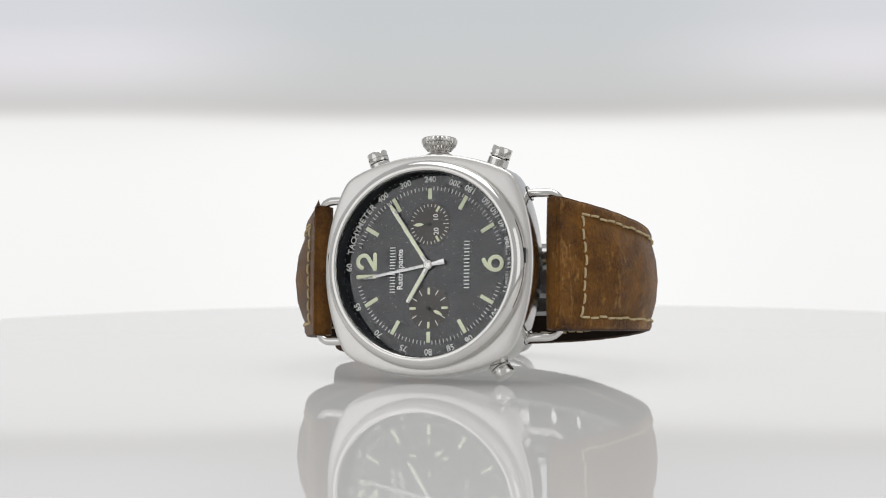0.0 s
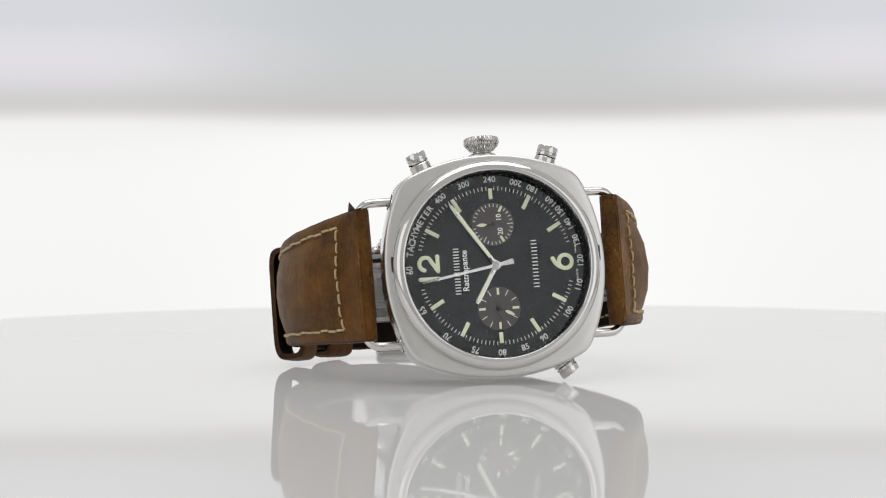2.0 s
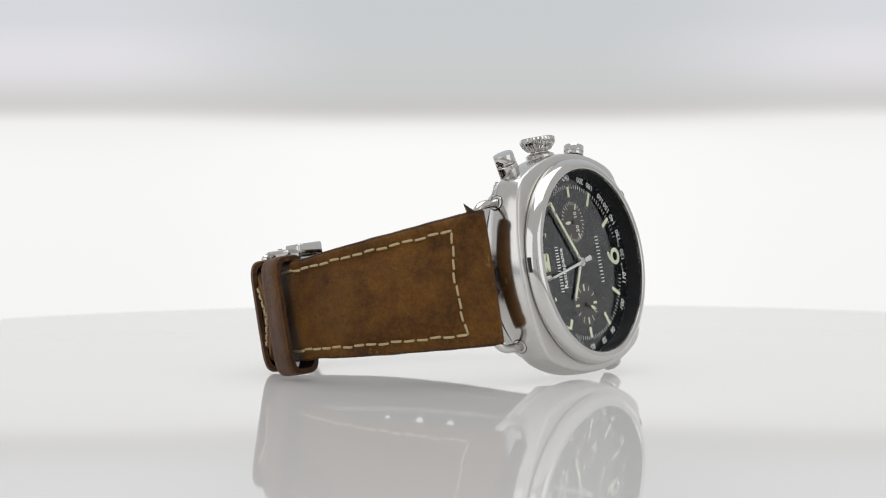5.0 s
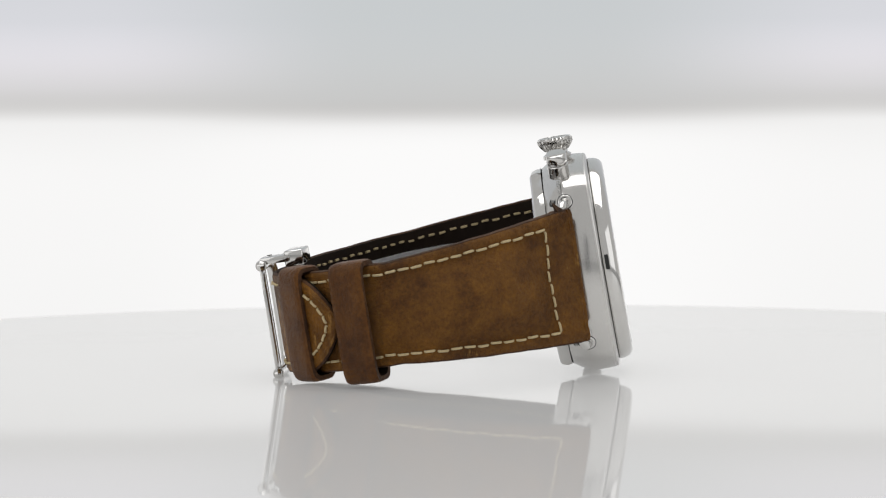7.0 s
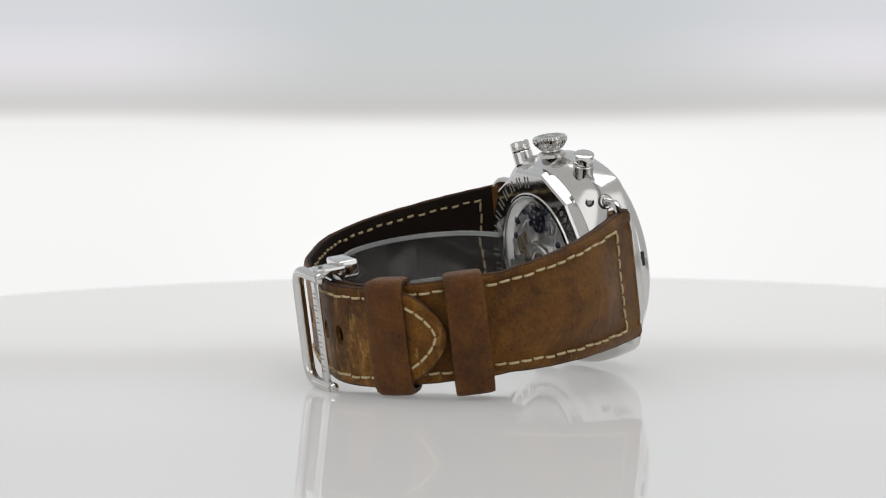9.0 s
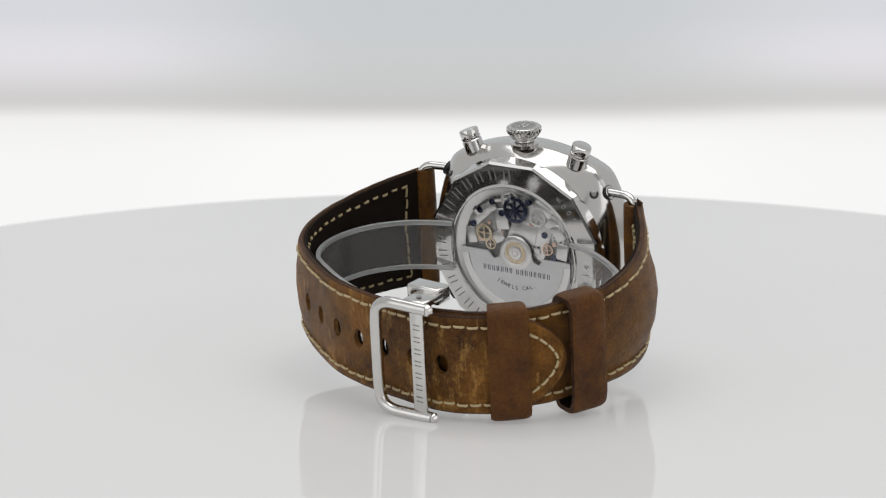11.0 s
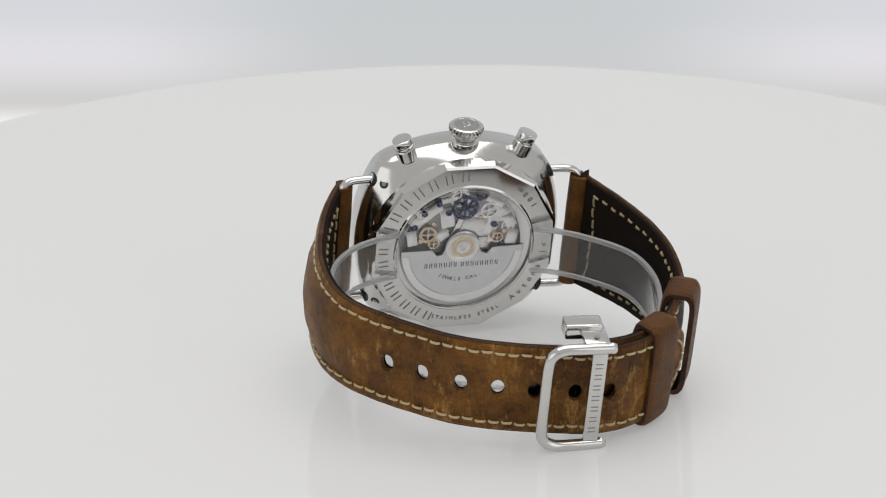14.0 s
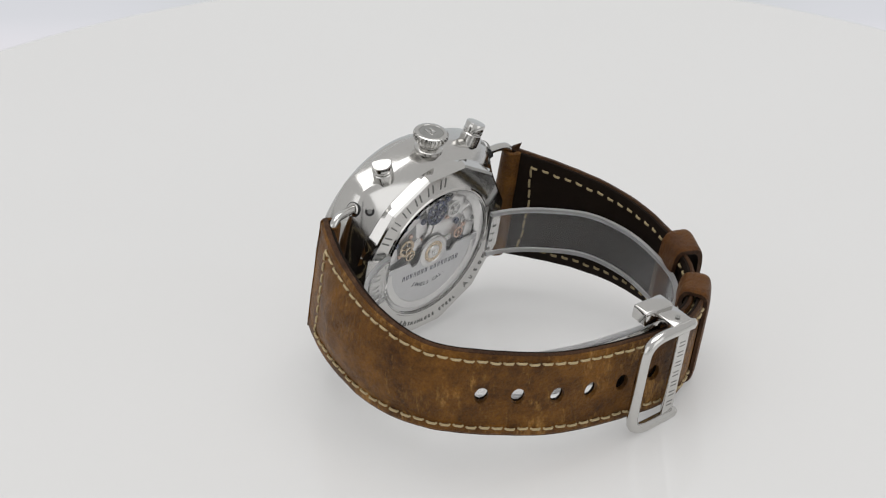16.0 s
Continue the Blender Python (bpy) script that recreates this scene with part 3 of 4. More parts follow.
# ---- movement behind the rear window ----
move = part("movement", lathe([(0.2, -9.3), (13.9, -9.3), (13.9, -10.3), (13.3, -10.3), (13.2, -9.6), (0.2, -9.6)], 72), movement_dark, watch, "automatic movement with silvered bridges")
part("bridge", block(9.5, 11, 0.6, 0.25, pose(-3.4, 5.0, -9.95, 0, 0, 20)), rhodium, move)
part("bridge", block(7.0, 7.5, 0.6, 0.25, pose(7.4, 5.2, -9.95, 0, 0, -25)), movement_dark, move)
part("bridge", block(5.0, 5.5, 0.6, 0.25, pose(-9.3, 2.4, -9.95, 0, 0, 10)), movement_dark, move)


def gear(x, y, r, z, mat, teeth=36, spokes=5):
    b = bmesh.new()
    n = teeth * 2
    outer = [(r * (1.0 if k % 2 else 0.92) * math.cos(2 * math.pi * k / n) + x, r * (1.0 if k % 2 else 0.92) * math.sin(2 * math.pi * k / n) + y) for k in range(n)]
    inner = [(r * 0.72 * math.cos(2 * math.pi * k / n) + x, r * 0.72 * math.sin(2 * math.pi * k / n) + y) for k in range(n)]
    loft([[(px, py, z) for px, py in outer], [(px, py, z - 0.2) for px, py in outer], [(px, py, z - 0.2) for px, py in inner], [(px, py, z) for px, py in inner]], loop=True, bm=b)
    for k in range(spokes):
        block(r * 0.8, r * 0.16, 0.16, 0, pose(x, y, z - 0.1, 0, 0, 360 * k / spokes) @ pose(r * 0.4, 0, 0), b)
    lathe([(0.05, z - 0.35), (r * 0.22, z - 0.35), (r * 0.22, z), (0.05, z)], 16, pose(x, y, 0), b)
    return part("gear", b, mat, move)


gear(0.0, 9.2, 2.9, -10.6, blued, 40, 8)
gear(1.2, 11.2, 2.2, -10.45, rhodium, 36, 4)
gear(-7.4, 1.6, 1.3, -10.55, rose, 30, 4)
gear(-9.6, 4.0, 1.5, -10.1, rhodium, 26, 4)
gear(7.6, 3.2, 2.0, -10.6, brass, 44, 4)
gear(6.2, 0.9, 1.3, -10.5, brass, 26, 4)
gear(-5.2, 8.2, 2.0, -10.5, rhodium, 30, 5)
for x, y in ((-6.6, 4.6), (8.6, 8.0), (10.4, 4.7), (-8.6, -0.2), (3.4, 8.0), (-3.0, 11.2), (5.6, 10.2)):
    part("movement_screw", lathe([(0.05, -10.6), (0.62, -10.6), (0.7, -10.5), (0.7, -10.1)], 18, pose(x, y, 0)), blued, move)
for x, y in ((-8.8, 2.9), (6.5, 5.5), (9.0, 1.5), (-3.6, 6.4), (3.6, 3.6)):
    part("jewel", lathe([(0.05, -10.5), (0.5, -10.5), (0.55, -10.2)], 16, pose(x, y, 0)), rose, move)
part("bridge", block(6.0, 3.2, 0.5, 0.2, pose(-8.4, 7.2, -10.05, 0, 0, 35)), rhodium, move)
part("bridge", block(5.2, 2.6, 0.5, 0.2, pose(9.0, 6.6, -10.05, 0, 0, -42)), rhodium, move)
part("bridge", block(3.0, 4.6, 0.5, 0.2, pose(3.6, 6.6, -10.05, 0, 0, -10)), rhodium, move)
for x, y, w, h, a, mm in ((-2.2, 4.6, 5.2, 4.2, 15, rhodium), (-9.8, 5.4, 3.4, 2.4, 60, rhodium), (-10.6, 1.4, 2.6, 3.6, 10, rhodium), (10.9, 2.2, 2.2, 3.6, -12, rhodium),
                        (4.6, 2.6, 3.2, 2.4, -30, rhodium), (6.4, 8.8, 3.4, 2.2, -35, rhodium), (-6.4, 10.2, 4.4, 1.8, 32, rhodium), (3.2, 11.4, 4.2, 1.6, -16, satin), (-4.4, 1.2, 2.2, 1.8, 0, satin), (9.6, 8.0, 1.6, 2.8, -40, satin)):
    part("bridge", block(w, h, 0.45, 0.2, pose(x, y, -10.3 - 0.03 * (w % 1), 0, 0, a)), mm, move)
part("balance_spring", ring([(1.3, -10.6), (1.5, -10.6), (1.5, -10.7), (1.3, -10.7)], 32, pose(7.6, 3.2, 0)), brass, move)
part("movement_ring", ring([(12.6, -10.2), (13.9, -10.2), (14.4, -11.2), (13.6, -11.0)], 72), rhodium, move)
# half-round winding rotor with a cut-away hub
b = bmesh.new()
angs = [radians(180 + 180 * k / 60) for k in range(61)]
arc_o = [(13.1 * math.cos(a), 13.1 * math.sin(a) - 0.5) for a in angs]
edge = [(6.6, -0.5), (5.4, -2.0), (4.2, -1.6), (3.4, 0.2), (3.2, 1.8), (2.0, 3.0), (0, 3.4), (-2.0, 3.0), (-3.2, 1.8), (-3.4, 0.2), (-4.2, -1.6), (-5.4, -2.0), (-6.6, -0.5)]
shape = arc_o + edge
tri = bmesh.new()
vs0 = [tri.verts.new((x, y, -10.75)) for x, y in shape]
f = tri.faces.new(vs0)
ext = bmesh.ops.extrude_face_region(tri, geom=[f])
bmesh.ops.translate(tri, vec=(0, 0, -0.35), verts=[v for v in ext["geom"] if isinstance(v, bmesh.types.BMVert)])
bmesh.ops.triangulate(tri, faces=[q for q in tri.faces if len(q.verts) > 4])
rotor = part("rotor", tri, rotor_steel, move, "satin silver half-round winding rotor", 20)
part("rotor_hub", lathe([(3.7, -10.9), (3.7, -11.2), (3.5, -11.32), (2.75, -11.32), (2.6, -11.2), (1.5, -11.2), (1.4, -11.4), (0.95, -11.45), (0.1, -11.45)], 48), rhodium, rotor, "ringed hub of the rotor")
part("hub_ring", ring([(1.6, -11.15), (2.45, -11.15), (2.45, -11.26), (1.6, -11.26)], 36), brass, rotor)
part("hub_screw", lathe([(0.75, -11.4), (0.75, -11.56), (0.1, -11.58)], 20), satin, rotor)
rim = [radians(186 + 168 * k / 48) for k in range(49)]
part("rotor_rim", loft([[(r * math.cos(a), r * math.sin(a) - 0.5, z) for r, z in ((11.3, -11.0), (11.5, -11.24), (12.95, -11.24), (13.08, -11.0))] for a in rim]), rhodium, rotor, "raised heavy rim of the rotor")


def back_pose(x, y, z, deg=0.0):
    """Upright for one who looks at the back with the crown on top."""
    return pose(x, y, z, 0, 180, 0) @ pose(0, 0, 0, 0, 0, deg)


b = bmesh.new()
for i in range(15):
    for q in (-0.2, 0.2):
        block(0.15, 1.15, 0.04, 0, back_pose((-7.6 if i < 8 else -7.1) + i * 1.05 + q, -4.2, -11.13), b)
part("rotor_name_bars", b, blued, rotor)
b = bmesh.new()
for ch, k in zip("JEWELS CAL.", range(11)):
    if ch != " ":
        a = radians(-122 + k * 6.2)
        lettering(ch, 1.2, back_pose(-8.2 * math.cos(a), 8.2 * math.sin(a) + 0.3, -11.12, -(math.degrees(a) + 90) * -1), b, 0.01)
part("rotor_lettering", b, blued, rotor)
rear = part("rear_window", lathe([(0.3, -11.75), (14.55, -11.75), (14.55, -12.3), (14.2, -12.5), (10.0, -12.72), (5.0, -12.84), (0.3, -12.88)], 72), rear_crystal, watch, "clear window in the case back", 12)
rear.visible_shadow = False


def back_ring(text, start, step, r, size, plain, inward=False):
    """Engraved writing along the back's ring; a name is cut as plain bars."""
    for k, ch in enumerate(text):
        if ch == " ":
            continue
        b = bmesh.new()
        a = radians(start + k * step)
        # angle runs clockwise for one who looks at the back, from the top
        x, y = -r * math.sin(a), r * math.cos(a)
        m = back_pose(x, y, -12.16, (180 if inward else 0) - math.degrees(a))
        if plain:
            for q in (-0.22, 0.22):
                block(size * 0.09, size * 0.78, 0.08, 0, m @ pose(q * size, 0, 0), b)
        else:
            lettering(ch, size, m, b, 0.04)
        part("engraved_mark" if plain else "engraved_letter", b, engraved, case_back)


back_ring("XXXXXXX", -72, 11.5, 17.4, 2.9, True)
back_ring("XXXXXXXX", -158, 10.0, 17.4, 2.6, True)
back_ring("100m", 56, -5.5, 17.4, 1.7, False, True)
back_ring("Automatic", 138, -6.0, 17.4, 1.8, False, True)
back_ring("STAINLESS STEEL", 198, -3.4, 17.3, 1.15, False, True)

# ---- strap ----
place[0] = CASE
# centre lines in the plane of the loop, x towards six and z out of the dial
TAIL = [(25.3, -4.5), (27.5, -8.2), (30.4, -14.5), (32.7, -22.0), (34.1, -30.0), (33.4, -38.2), (30.4, -44.6), (24.9, -50.0), (18.7, -54.6), (12.2, -58.7), (4.8, -61.5), (-5.0, -63.8),
        (-15.0, -65.1), (-22.3, -63.5), (-28.7, -59.4), (-33.9, -54.3), (-35.6, -51.4)]
SHORT = [(-25.3, -4.3), (-27.9, -8.3), (-32.2, -15.0), (-35.7, -22.0), (-37.9, -29.8), (-38.1, -37.7), (-36.8, -43.6), (-34.6, -47.9), (-32.1, -52.9), (-27.4, -57.7), (-21.2, -61.6), (-12.0, -63.5)]


def strap_rows(path, step=0.6):
    """Along a centre line: place, tangent, outward normal, length so far."""
    pts = spline([(x, 0, z) for x, z in path], step)
    mid = Vector((0, 0, -30))
    rows_, s = [], 0.0
    for i, p in enumerate(pts):
        t = (pts[min(i + 1, len(pts) - 1)] - pts[max(i - 1, 0)]).normalized()
        n = Vector((t.z, 0, -t.x))
        if n.dot(p - mid) < 0:
            n = -n
        if i:
            s += (p - pts[i - 1]).length
        rows_.append((p, t, n, s))
    return rows_


def half_width(s):
    return 13.1 - 3.2 * min(1, max(0, (s - 2) / 37))


def drop(s):
    return -1.35 * min(1, s / 60)


def thickness(s, total, tail):
    return 2.1 - 0.9 * min(1, max(0, (s - 12) / 45))


ACROSS = [-1, -0.985, -0.93, -0.84, -0.78, -0.66, -0.4, 0, 0.4, 0.66, 0.78, 0.84, 0.93, 0.985, 1]
HEIGHT = [0.0, 0.28, 0.42, 0.44, 0.34, 0.55, 0.85, 1.0, 0.85, 0.55, 0.34, 0.44, 0.42, 0.28, 0.0]


def surface(s, y):
    """Height of the padded outer face over the centre line; y from -1 to 1 across."""
    th = thickness(s, 0, False)
    k = min(1, max(0, (s - 6.5) / 9))
    puff = 2.2 * k * (1 - min(1, max(0, (s - 24) / 32)))
    h = float(np.interp(y, ACROSS, HEIGHT))
    return -0.2 * th + th * 0.62 * min(1, h * 2.4) + puff * max(0, h - 0.42) * 1.6


def tip_width(left):
    """The tail ends in a rounded tongue."""
    u = min(1, (max(0, left) + 0.15) / 13.0)
    return (1 - (1 - u) ** 1.9) ** 0.62


def strap_body(path, tail):
    rows_ = strap_rows(path)
    total = rows_[-1][3]
    outer, inner = [], []
    for p, t, n, s in rows_:
        w, d, th = half_width(s), drop(s), thickness(s, total, tail)
        left = total - s
        if tail:
            w *= tip_width(left)
        uneven = 0.12 * noise.noise(Vector((s * 0.25, 3.0 if tail else 9.0, 0)))
        sec = []
        for y in ACROSS:
            sec.append(p + n * (surface(s, y) + 0.03 * noise.noise(Vector((s * 0.9, y * 4, 2)))) + Vector((0, y * (w + uneven) + d, 0)))
        sec += [p - n * (0.2 * th + 0.25) + Vector((0, 0.97 * (w + uneven) + d, 0)), p - n * (0.2 * th + 0.25) + Vector((0, -0.97 * (w + uneven) + d, 0))]
        outer.append(sec)
        under = 0.2 * th + 0.27
        inner.append([p - n * a + Vector((0, y * (w + uneven) * 0.985 + d, 0)) for y, a in ((-1, under), (1, under), (1.0, under + 0.5), (0.93, under + 0.62), (-0.93, under + 0.62), (-1.0, under + 0.5))])
    return rows_, outer, inner


def stitch_row(rows_, s0, s1, side, inside, bm, pitch=2.55):
    """Thread stitches along one edge of a strap."""
    s = s0
    k = 0
    while s + pitch * 0.7 < s1:
        pts = []
        for u in ((0.0, 0.11, 0.27, 0.45, 0.52) if inside else (0.0, 0.12, 0.35, 0.62, 0.72)):
            ss = s + u * pitch
            r = min(rows_, key=lambda q: abs(q[3] - ss))
            p, t, n, sr = r
            p = p + t * (ss - sr)
            th = thickness(ss, 0, False)
            lift = -(0.2 * th + 0.95) if inside else surface(ss, 0.8) + 0.02
            arch = 0.26 if 0.1 < u < 0.65 else -0.12
            w = half_width(ss) * (0.80 + 0.012 * math.sin(k * 2.3))
            pts.append(p + n * (lift + (-arch if inside else arch)) + Vector((0, side * w + drop(ss) + 0.12 * (u - 0.35) * (1 if k % 2 else -0.4), 0)))
        tube(pts, 0.26, 6, bm)
        s += pitch
        k += 1


def cross_stitch(rows_, s0, inside, bm, n=8, y0=-1.0, y1=1.0):
    for k in range(n):
        a, c = y0 + (y1 - y0) * (k + 0.08) / n, y0 + (y1 - y0) * (k + 0.80) / n
        pts = []
        for u in (0, 0.15, 0.5, 0.85, 1):
            y = a + (c - a) * u
            ss = s0 + 0.45 * math.sin(k * 1.9) * 0.4 + 0.9 * (1 - y * y)
            p, t, nn, sr = min(rows_, key=lambda q: abs(q[3] - ss))
            p = p + t * (ss - sr)
            th = thickness(ss, 0, False)
            lift = -(0.2 * th + 0.95) if inside else surface(ss, 0.8 * y) + 0.06
            arch = 0.12 if 0.1 < u < 0.9 else -0.15
            pts.append(p + nn * (lift + (-arch if inside else arch)) + Vector((0, 0.80 * half_width(ss) * y + drop(ss), 0)))
        tube(pts, 0.24, 6, bm)


def make_strap(path, tail):
    rows_, outer, inner = strap_body(path, tail)
    total = rows_[-1][3]
    strap = part("strap", loft(outer), worn_leather if tail else leather, watch, "worn tan-brown oiled leather strap piece", 50)
    part("strap_lining", loft(inner), lining, strap, "dark brown strap lining")
    for side in (-1, 1):
        rim = []
        for sec in outer:
            o = sec[0] if side < 0 else sec[14]
            q = sec[1] if side < 0 else sec[13]
            low = sec[16] if side < 0 else sec[15]
            out_ = Vector((0, side * 0.05, 0))
            rim.append([q + (q - low).normalized() * 0.05 - out_ * 2, q + out_ * 2, o + out_ * 3, low + out_ * 2, low - out_])
        part("strap_edge", loft(rim), leather_edge, strap, "dark burnished strap edge")
    b, inner = bmesh.new(), bmesh.new()
    s_end = total - (12 if tail else 6)
    for side in (-1, 1):
        stitch_row(rows_, 6.6, s_end, side, False, b)
        stitch_row(rows_, 6.4, s_end - 3, side, True, inner)
    cross_stitch(rows_, 6.3, False, b)
    cross_stitch(rows_, 6.2, True, inner)
    if tail:
        for side in (-1, 1):
            for k in range(6):
                pts = []
                for u in (0, 0.15, 0.5, 0.85, 1):
                    wide = math.cos(0.5 * math.pi * (0.18 + 0.82 * (k + 0.1 + 0.72 * u) / 6))
                    ss = total - 2.05 - 13.0 * (1 - (1 - wide ** 1.613) ** 0.526)
                    y = side * 0.8 * half_width(ss) * wide
                    p, t, nn, sr = min(rows_, key=lambda v: abs(v[3] - ss))
                    p = p + t * (ss - sr)
                    pts.append(p + nn * (surface(ss, 0.6) + 0.06 + (0.24 if 0.1 < u < 0.9 else -0.05)) + Vector((0, y + drop(ss), 0)))
                tube(pts, 0.26, 6, b)
    part("stitching", b, thread, strap, "pale linen saddle stitching")
    part("inner_stitching", inner, dull_thread, strap, "duller inner stitching")
    # folded loop round the lug bar
    side = 1 if path[0][0] > 0 else -1
    arc = [(side * (25.4 + 2.0 * math.cos(radians(a))), 0, -6.3 + 1.9 * math.sin(radians(a))) for a in range(60, 301, 15)]
    rings_ = []
    for i, p in enumerate(arc):
        p = Vector(p)
        c = Vector((side * 25.4, 0, -6.3))
        n = (p - c).normalized()
        rings_.append([p + n * h + Vector((0, y, 0)) for y, h in ((-13.0, -0.1), (-12.9, 0.12), (-6, 0.24), (0, 0.2), (6, 0.24), (12.9, 0.12), (13.0, -0.1), (12.9, -0.9), (-12.9, -0.9))])
    part("strap_loop", loft(rings_), leather, strap)
    return strap, rows_


tail_strap, tail_rows = make_strap(TAIL, True)
short_strap, short_rows = make_strap(SHORT, False)

# a torn leather nib at the strap's corner beside the lug
b = bmesh.new()
loft([[(-25.8 - dx, 13.0 + h, -6.0 - dz), (-26.6 - dx, 13.0 + h, -7.0 - dz), (-27.2 - dx, 12.9 + h, -6.4 - dz), (-26.3 - dx, 13.0 + h, -5.4 - dz)] for dx, h, dz in ((0, -0.5, 0), (0.1, 0.25, 0.1))], bm=b)
tip = b.verts.new((-26.9, 14.9, -7.4))
b.verts.ensure_lookup_table()
for i in range(4):
    b.faces.new((b.verts[4 + i], b.verts[4 + (i + 1) % 4], tip))
part("leather_nib", b, leather_edge, short_strap)


# adjustment holes
def hole_at(x):
    p, t, n, s = min((r for r in tail_rows if r[0].z < -40), key=lambda r: abs(r[0].x - x))
    m = Matrix((t, Vector((0, 1, 0)), n)).transposed().to_4x4()
    m.translation = p + n * (thickness(s, 0, True) * 0.42 - 0.02) + Vector((0, drop(s), 0))
    return m


HOLES = (23.8, 17.8, 11.5, 4.4, -2.6, -10.2, -17.0)


cutters = []
for x in HOLES:
    c = bmesh.new()
    lathe([(1.38, -4), (1.38, 4)], 16, hole_at(x) @ Matrix.Diagonal((1.0, 1.38, 1, 1)), c)
    bmesh.ops.transform(c, matrix=CASE, verts=c.verts)
    bmesh.ops.recalc_face_normals(c, faces=c.faces)
    me = bpy.data.meshes.new("cutter")
    c.to_mesh(me)
    c.free()
    cutters.append(new("cutter", me))
for ob in (tail_strap, [c for c in tail_strap.children if c.name.startswith("strap_lining")][0]):
    for c in cutters:
        mod = ob.modifiers.new("hole", "BOOLEAN")
        mod.object, mod.operation, mod.solver = c, "DIFFERENCE", "EXACT"
    bpy.context.view_layer.update()
    me = bpy.data.meshes.new_from_object(ob.evaluated_get(bpy.context.evaluated_depsgraph_get()))
    ob.modifiers.clear()
    ob.data = me
for c in cutters:
    bpy.data.objects.remove(c)


# ---- keepers ----
def keeper(s_mid, width, over, extra, shift):
    """A leather loop of even thickness round the strap, its edges rounded."""
    rows_ = [r for r in short_rows if abs(r[3] - s_mid) <= width / 2]
    n_ = 40
    outs, inns = [], []
    for p, t, n, s in rows_:
        w = half_width(s) + extra
        d = drop(s) + shift
        edge = 0.55 * (2 * abs(s - s_mid) / width) ** 8
        hi, lo = over, -2.2
        for lst, grow in ((outs, 0.75 - edge), (inns, -0.55 + edge * 0.5)):
            loop = []
            for k in range(n_):
                a = 2 * math.pi * k / n_
                c, sn = math.cos(a), math.sin(a)
                y = (w + grow) * math.copysign(abs(c) ** 0.28, c)
                h = (hi + lo) / 2 + ((hi - lo) / 2 + grow) * math.copysign(abs(sn) ** 0.5, sn)
                loop.append(p + n * h + Vector((0, y + d, 0)))
            lst.append(loop)
    k = part("keeper", loft(outs, caps=False), keeper_leather, watch, "brown leather strap keeper loop", 60)
    part("keeper_lining", loft(inns, caps=False), lining, k)
    for e in (0, -1):
        part("keeper_edge", loft([outs[e], inns[e]], caps=False), leather_edge, k, "dark burnished edge")
    return k


def s_of(z_or_x, rows_, axis):
    return min((r for r in rows_ if r[3] > 25), key=lambda r: abs(r[0][axis] - z_or_x))[3]


keeper(s_of(-46.5, short_rows, 2), 8.0, 3.6, 1.3, -0.7)
keeper(s_of(-27.0, short_rows, 0), 7.6, 3.2, 0.8, -0.1)

# ---- buckle ----
bx0, bx1 = -2.2, -15.6


def at_buckle(x, y, lift):
    return Vector((x, y - 0.9, -65.7 - lift))


pts = [(bx1, 11.0, 1.9), (-10, 11.1, 1.9), (-6.5, 11.0, 1.8), (-4.3, 9.9, 1.7), (-3.5, 7.5, 1.6), (-3.4, 0, 1.6), (-3.5, -7.5, 1.6), (-4.3, -9.9, 1.7), (-6.5, -11.0, 1.8), (-10, -11.1, 1.9), (bx1, -11.0, 1.9)]
buckle = part("buckle", tube(spline([at_buckle(*p) for p in pts], 0.6), 1.15, 14), satin, watch, "polished steel D-shaped buckle")
m = Matrix.Translation(at_buckle(-13.3, 0, 2.1)) @ pose(0, 0, 0, 0, -3, 0)
bar = part("buckle_bar", block(3.0, 22.0, 0.7, 0.15, m), satin, buckle, "flat steel bar with an engraved name")
b = bmesh.new()
for i in range(7):
    for q in (-0.45, 0.45):
        block(1.5, 0.22, 0.06, 0, m @ pose(0, -7.4 + i * 2.45 + q, -0.36), b)
part("buckle_name_bars", b, engraved, bar)
for y in (-11.0, 11.0):
    p = at_buckle(bx1, y, 1.9)
    part("buckle_end", lathe([(0.2, -0.85), (0.9, -0.7), (1.2, 0), (0.9, 0.7), (0.2, 0.85)], 18, Matrix.Translation(p)), steel, buckle)
part("hinge", block(7.4, 3.2, 4.0, 0.45, Matrix.Translation(at_buckle(-11.4, 11.6, -5.0)) @ pose(0, 0, 0, 0, -3, 0), seg=3), steel, watch, "polished folding clasp hinge")
part("hinge_plate", block(5.0, 1.4, 6.2, 0.35, Matrix.Translation(at_buckle(-12.8, 11.8, -1.0)) @ pose(0, 0, 0, 0, -3, 0)), satin, watch)
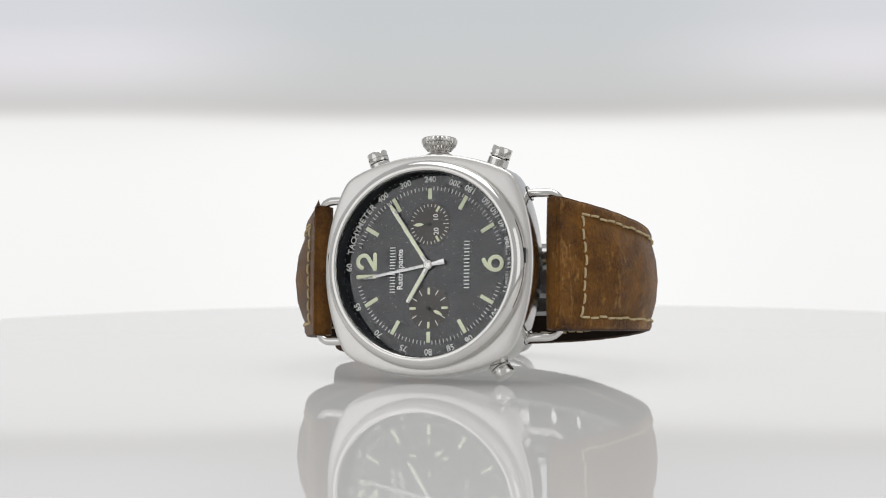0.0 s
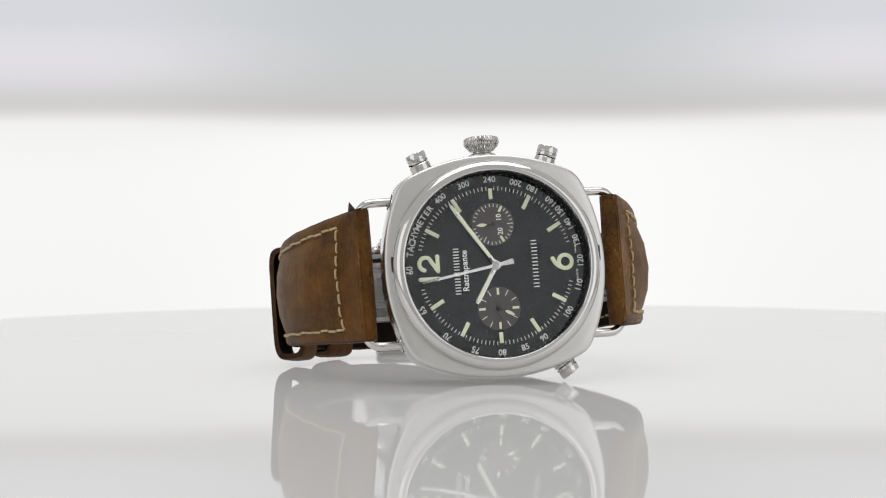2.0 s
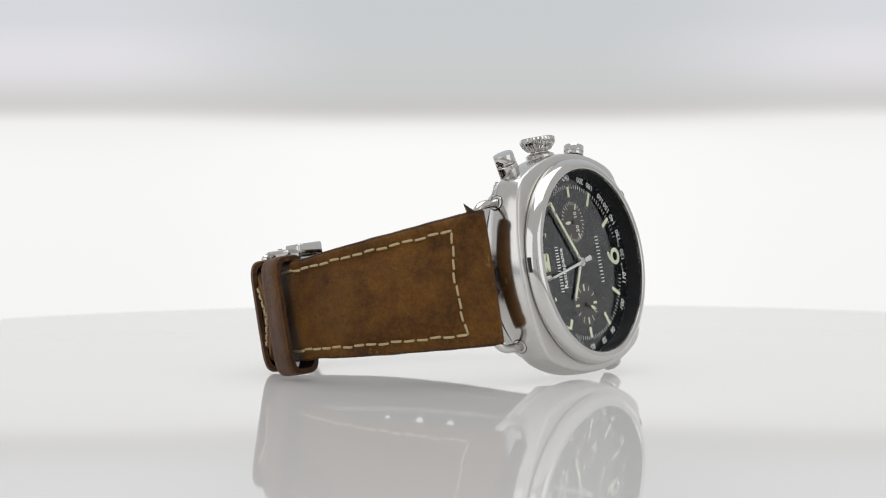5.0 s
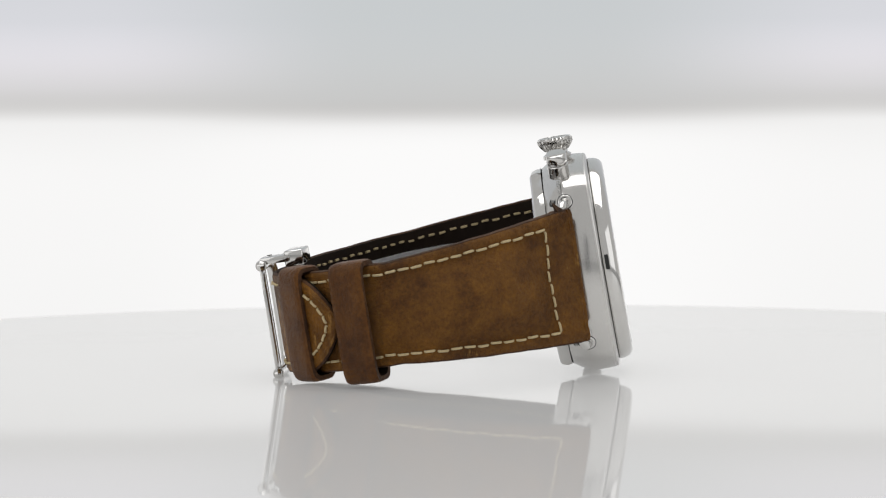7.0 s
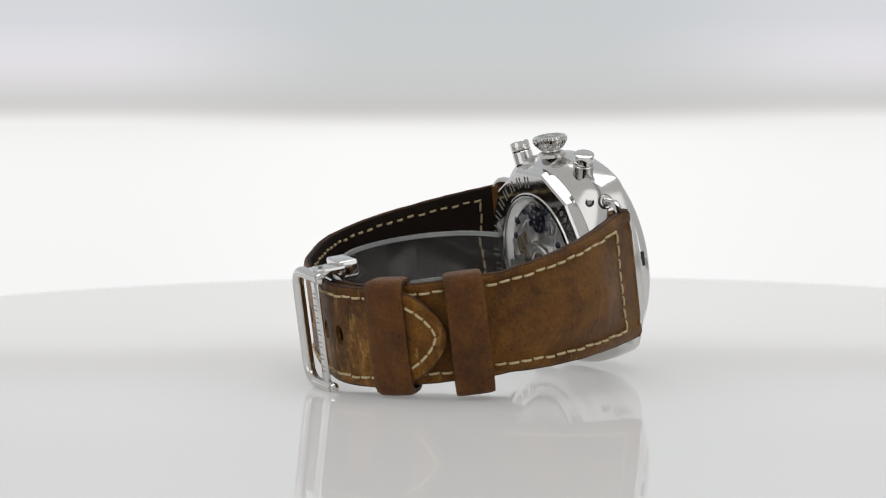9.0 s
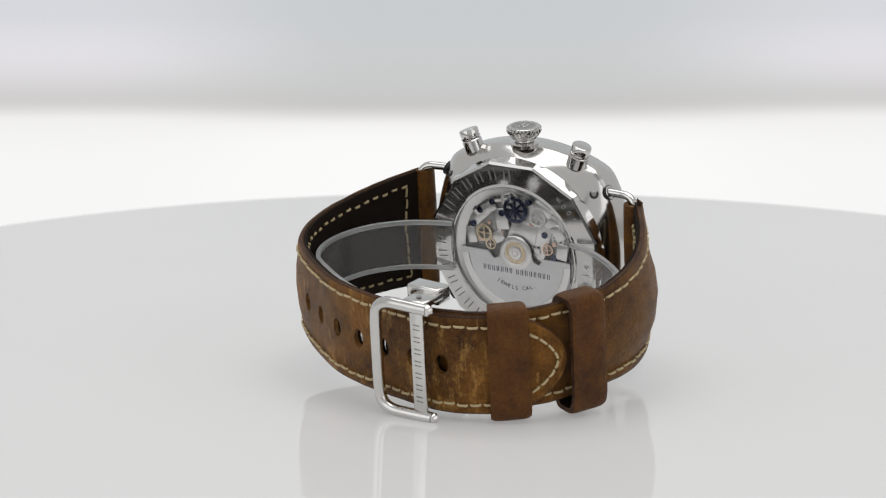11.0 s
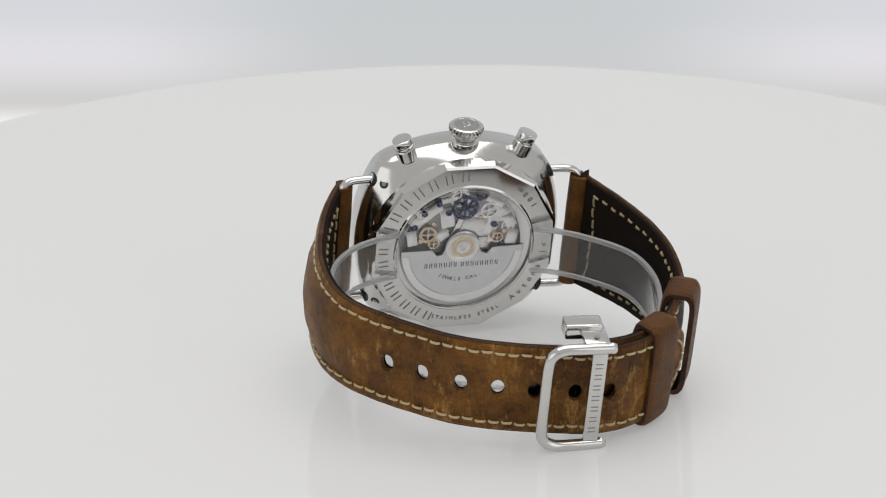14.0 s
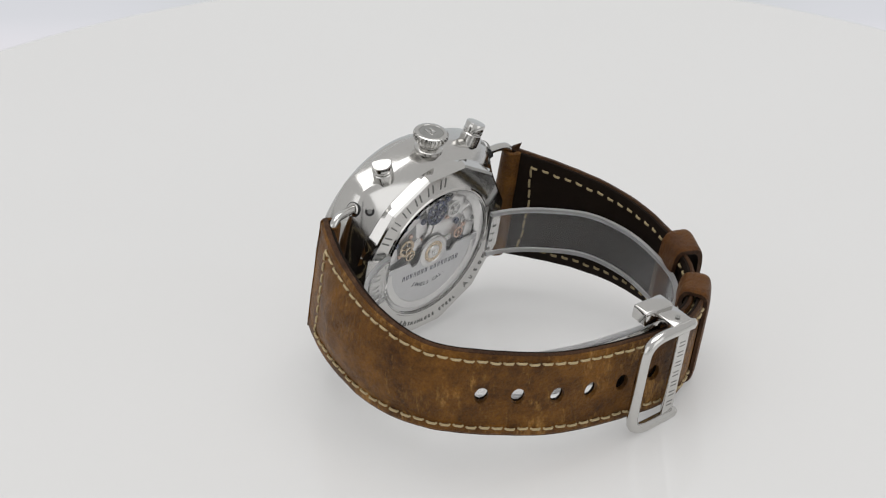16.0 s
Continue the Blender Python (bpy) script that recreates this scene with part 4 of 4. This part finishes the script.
part("hinge_pin", lathe([(0.05, -0.1), (0.5, -0.1), (0.5, 0.1), (0.05, 0.1)], 16, Matrix.Translation(at_buckle(-12.8, 12.7, 0.3)) @ pose(0, 0, 0, 90, 0, 0)), engraved, watch)
b = bmesh.new()
plate = spline([(-1.0, 0, -61.0), (-10, 0, -61.8), (-20, 0, -60.6), (-27, 0, -56.6)], 1.0)
loft([[Vector((p.x, y, p.z + h)) for y, h in ((-6, 0), (7, 0), (7, 0.8), (-6, 0.8))] for p in plate], bm=b)
part("clasp_plate", b, steel, watch, "curved steel folding plate under the strap")

# ---- clear collar that keeps the strap open ----
collar = tagged(new("display_collar"), "clear bent plastic collar inside the watch strap", "display stand")
HALF = [(14.4, -13.2), (19.0, -14.6), (25.0, -18.0), (30.0, -24.5), (31.6, -33.0), (29.0, -41.0), (22.5, -46.6), (13.0, -52.4), (4.0, -55.6), (-5.0, -57.4), (-14.0, -58.4), (-23.0, -57.0), (-30.0, -51.0), (-33.4, -42.0), (-34.4, -33.0), (-32.0, -24.5), (-25.0, -18.0), (-19.0, -14.6), (-14.4, -13.2)]
rings_ = []
for p, t, n, s in strap_rows(HALF, 1.0):
    rings_.append([p + n * h + Vector((0, y - 0.5, 0)) for y, h in ((-4.6, -0.4), (-4.75, 0), (-4.6, 0.4), (4.6, 0.4), (4.75, 0), (4.6, -0.4))])
band = part("band", loft(rings_), clear, collar)
for e in (-4.95, 4.95):
    rim = [[p + n * h + Vector((0, e - 0.5 + y, 0)) for y, h in ((-0.42, -0.44), (-0.42, 0.44), (0.42, 0.44), (0.42, -0.44))] for p, t, n, s in strap_rows(HALF, 1.0)]
    part("band_edge", loft(rim), frosted, collar, "frosted cut edge")
band.visible_shadow = False


# ---- movement of things ----
def motions():
    steps = [k * 0.5 for k in range(33)]
    turn = [(t, pose(0, 0, 0, 0, 0, 15.39 * (t - 1.5))) for t in steps]
    walk(watch, turn)
    walk(collar, turn)
    walk(turntable, turn)
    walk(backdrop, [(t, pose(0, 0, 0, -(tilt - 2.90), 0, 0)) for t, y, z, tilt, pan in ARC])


motions()
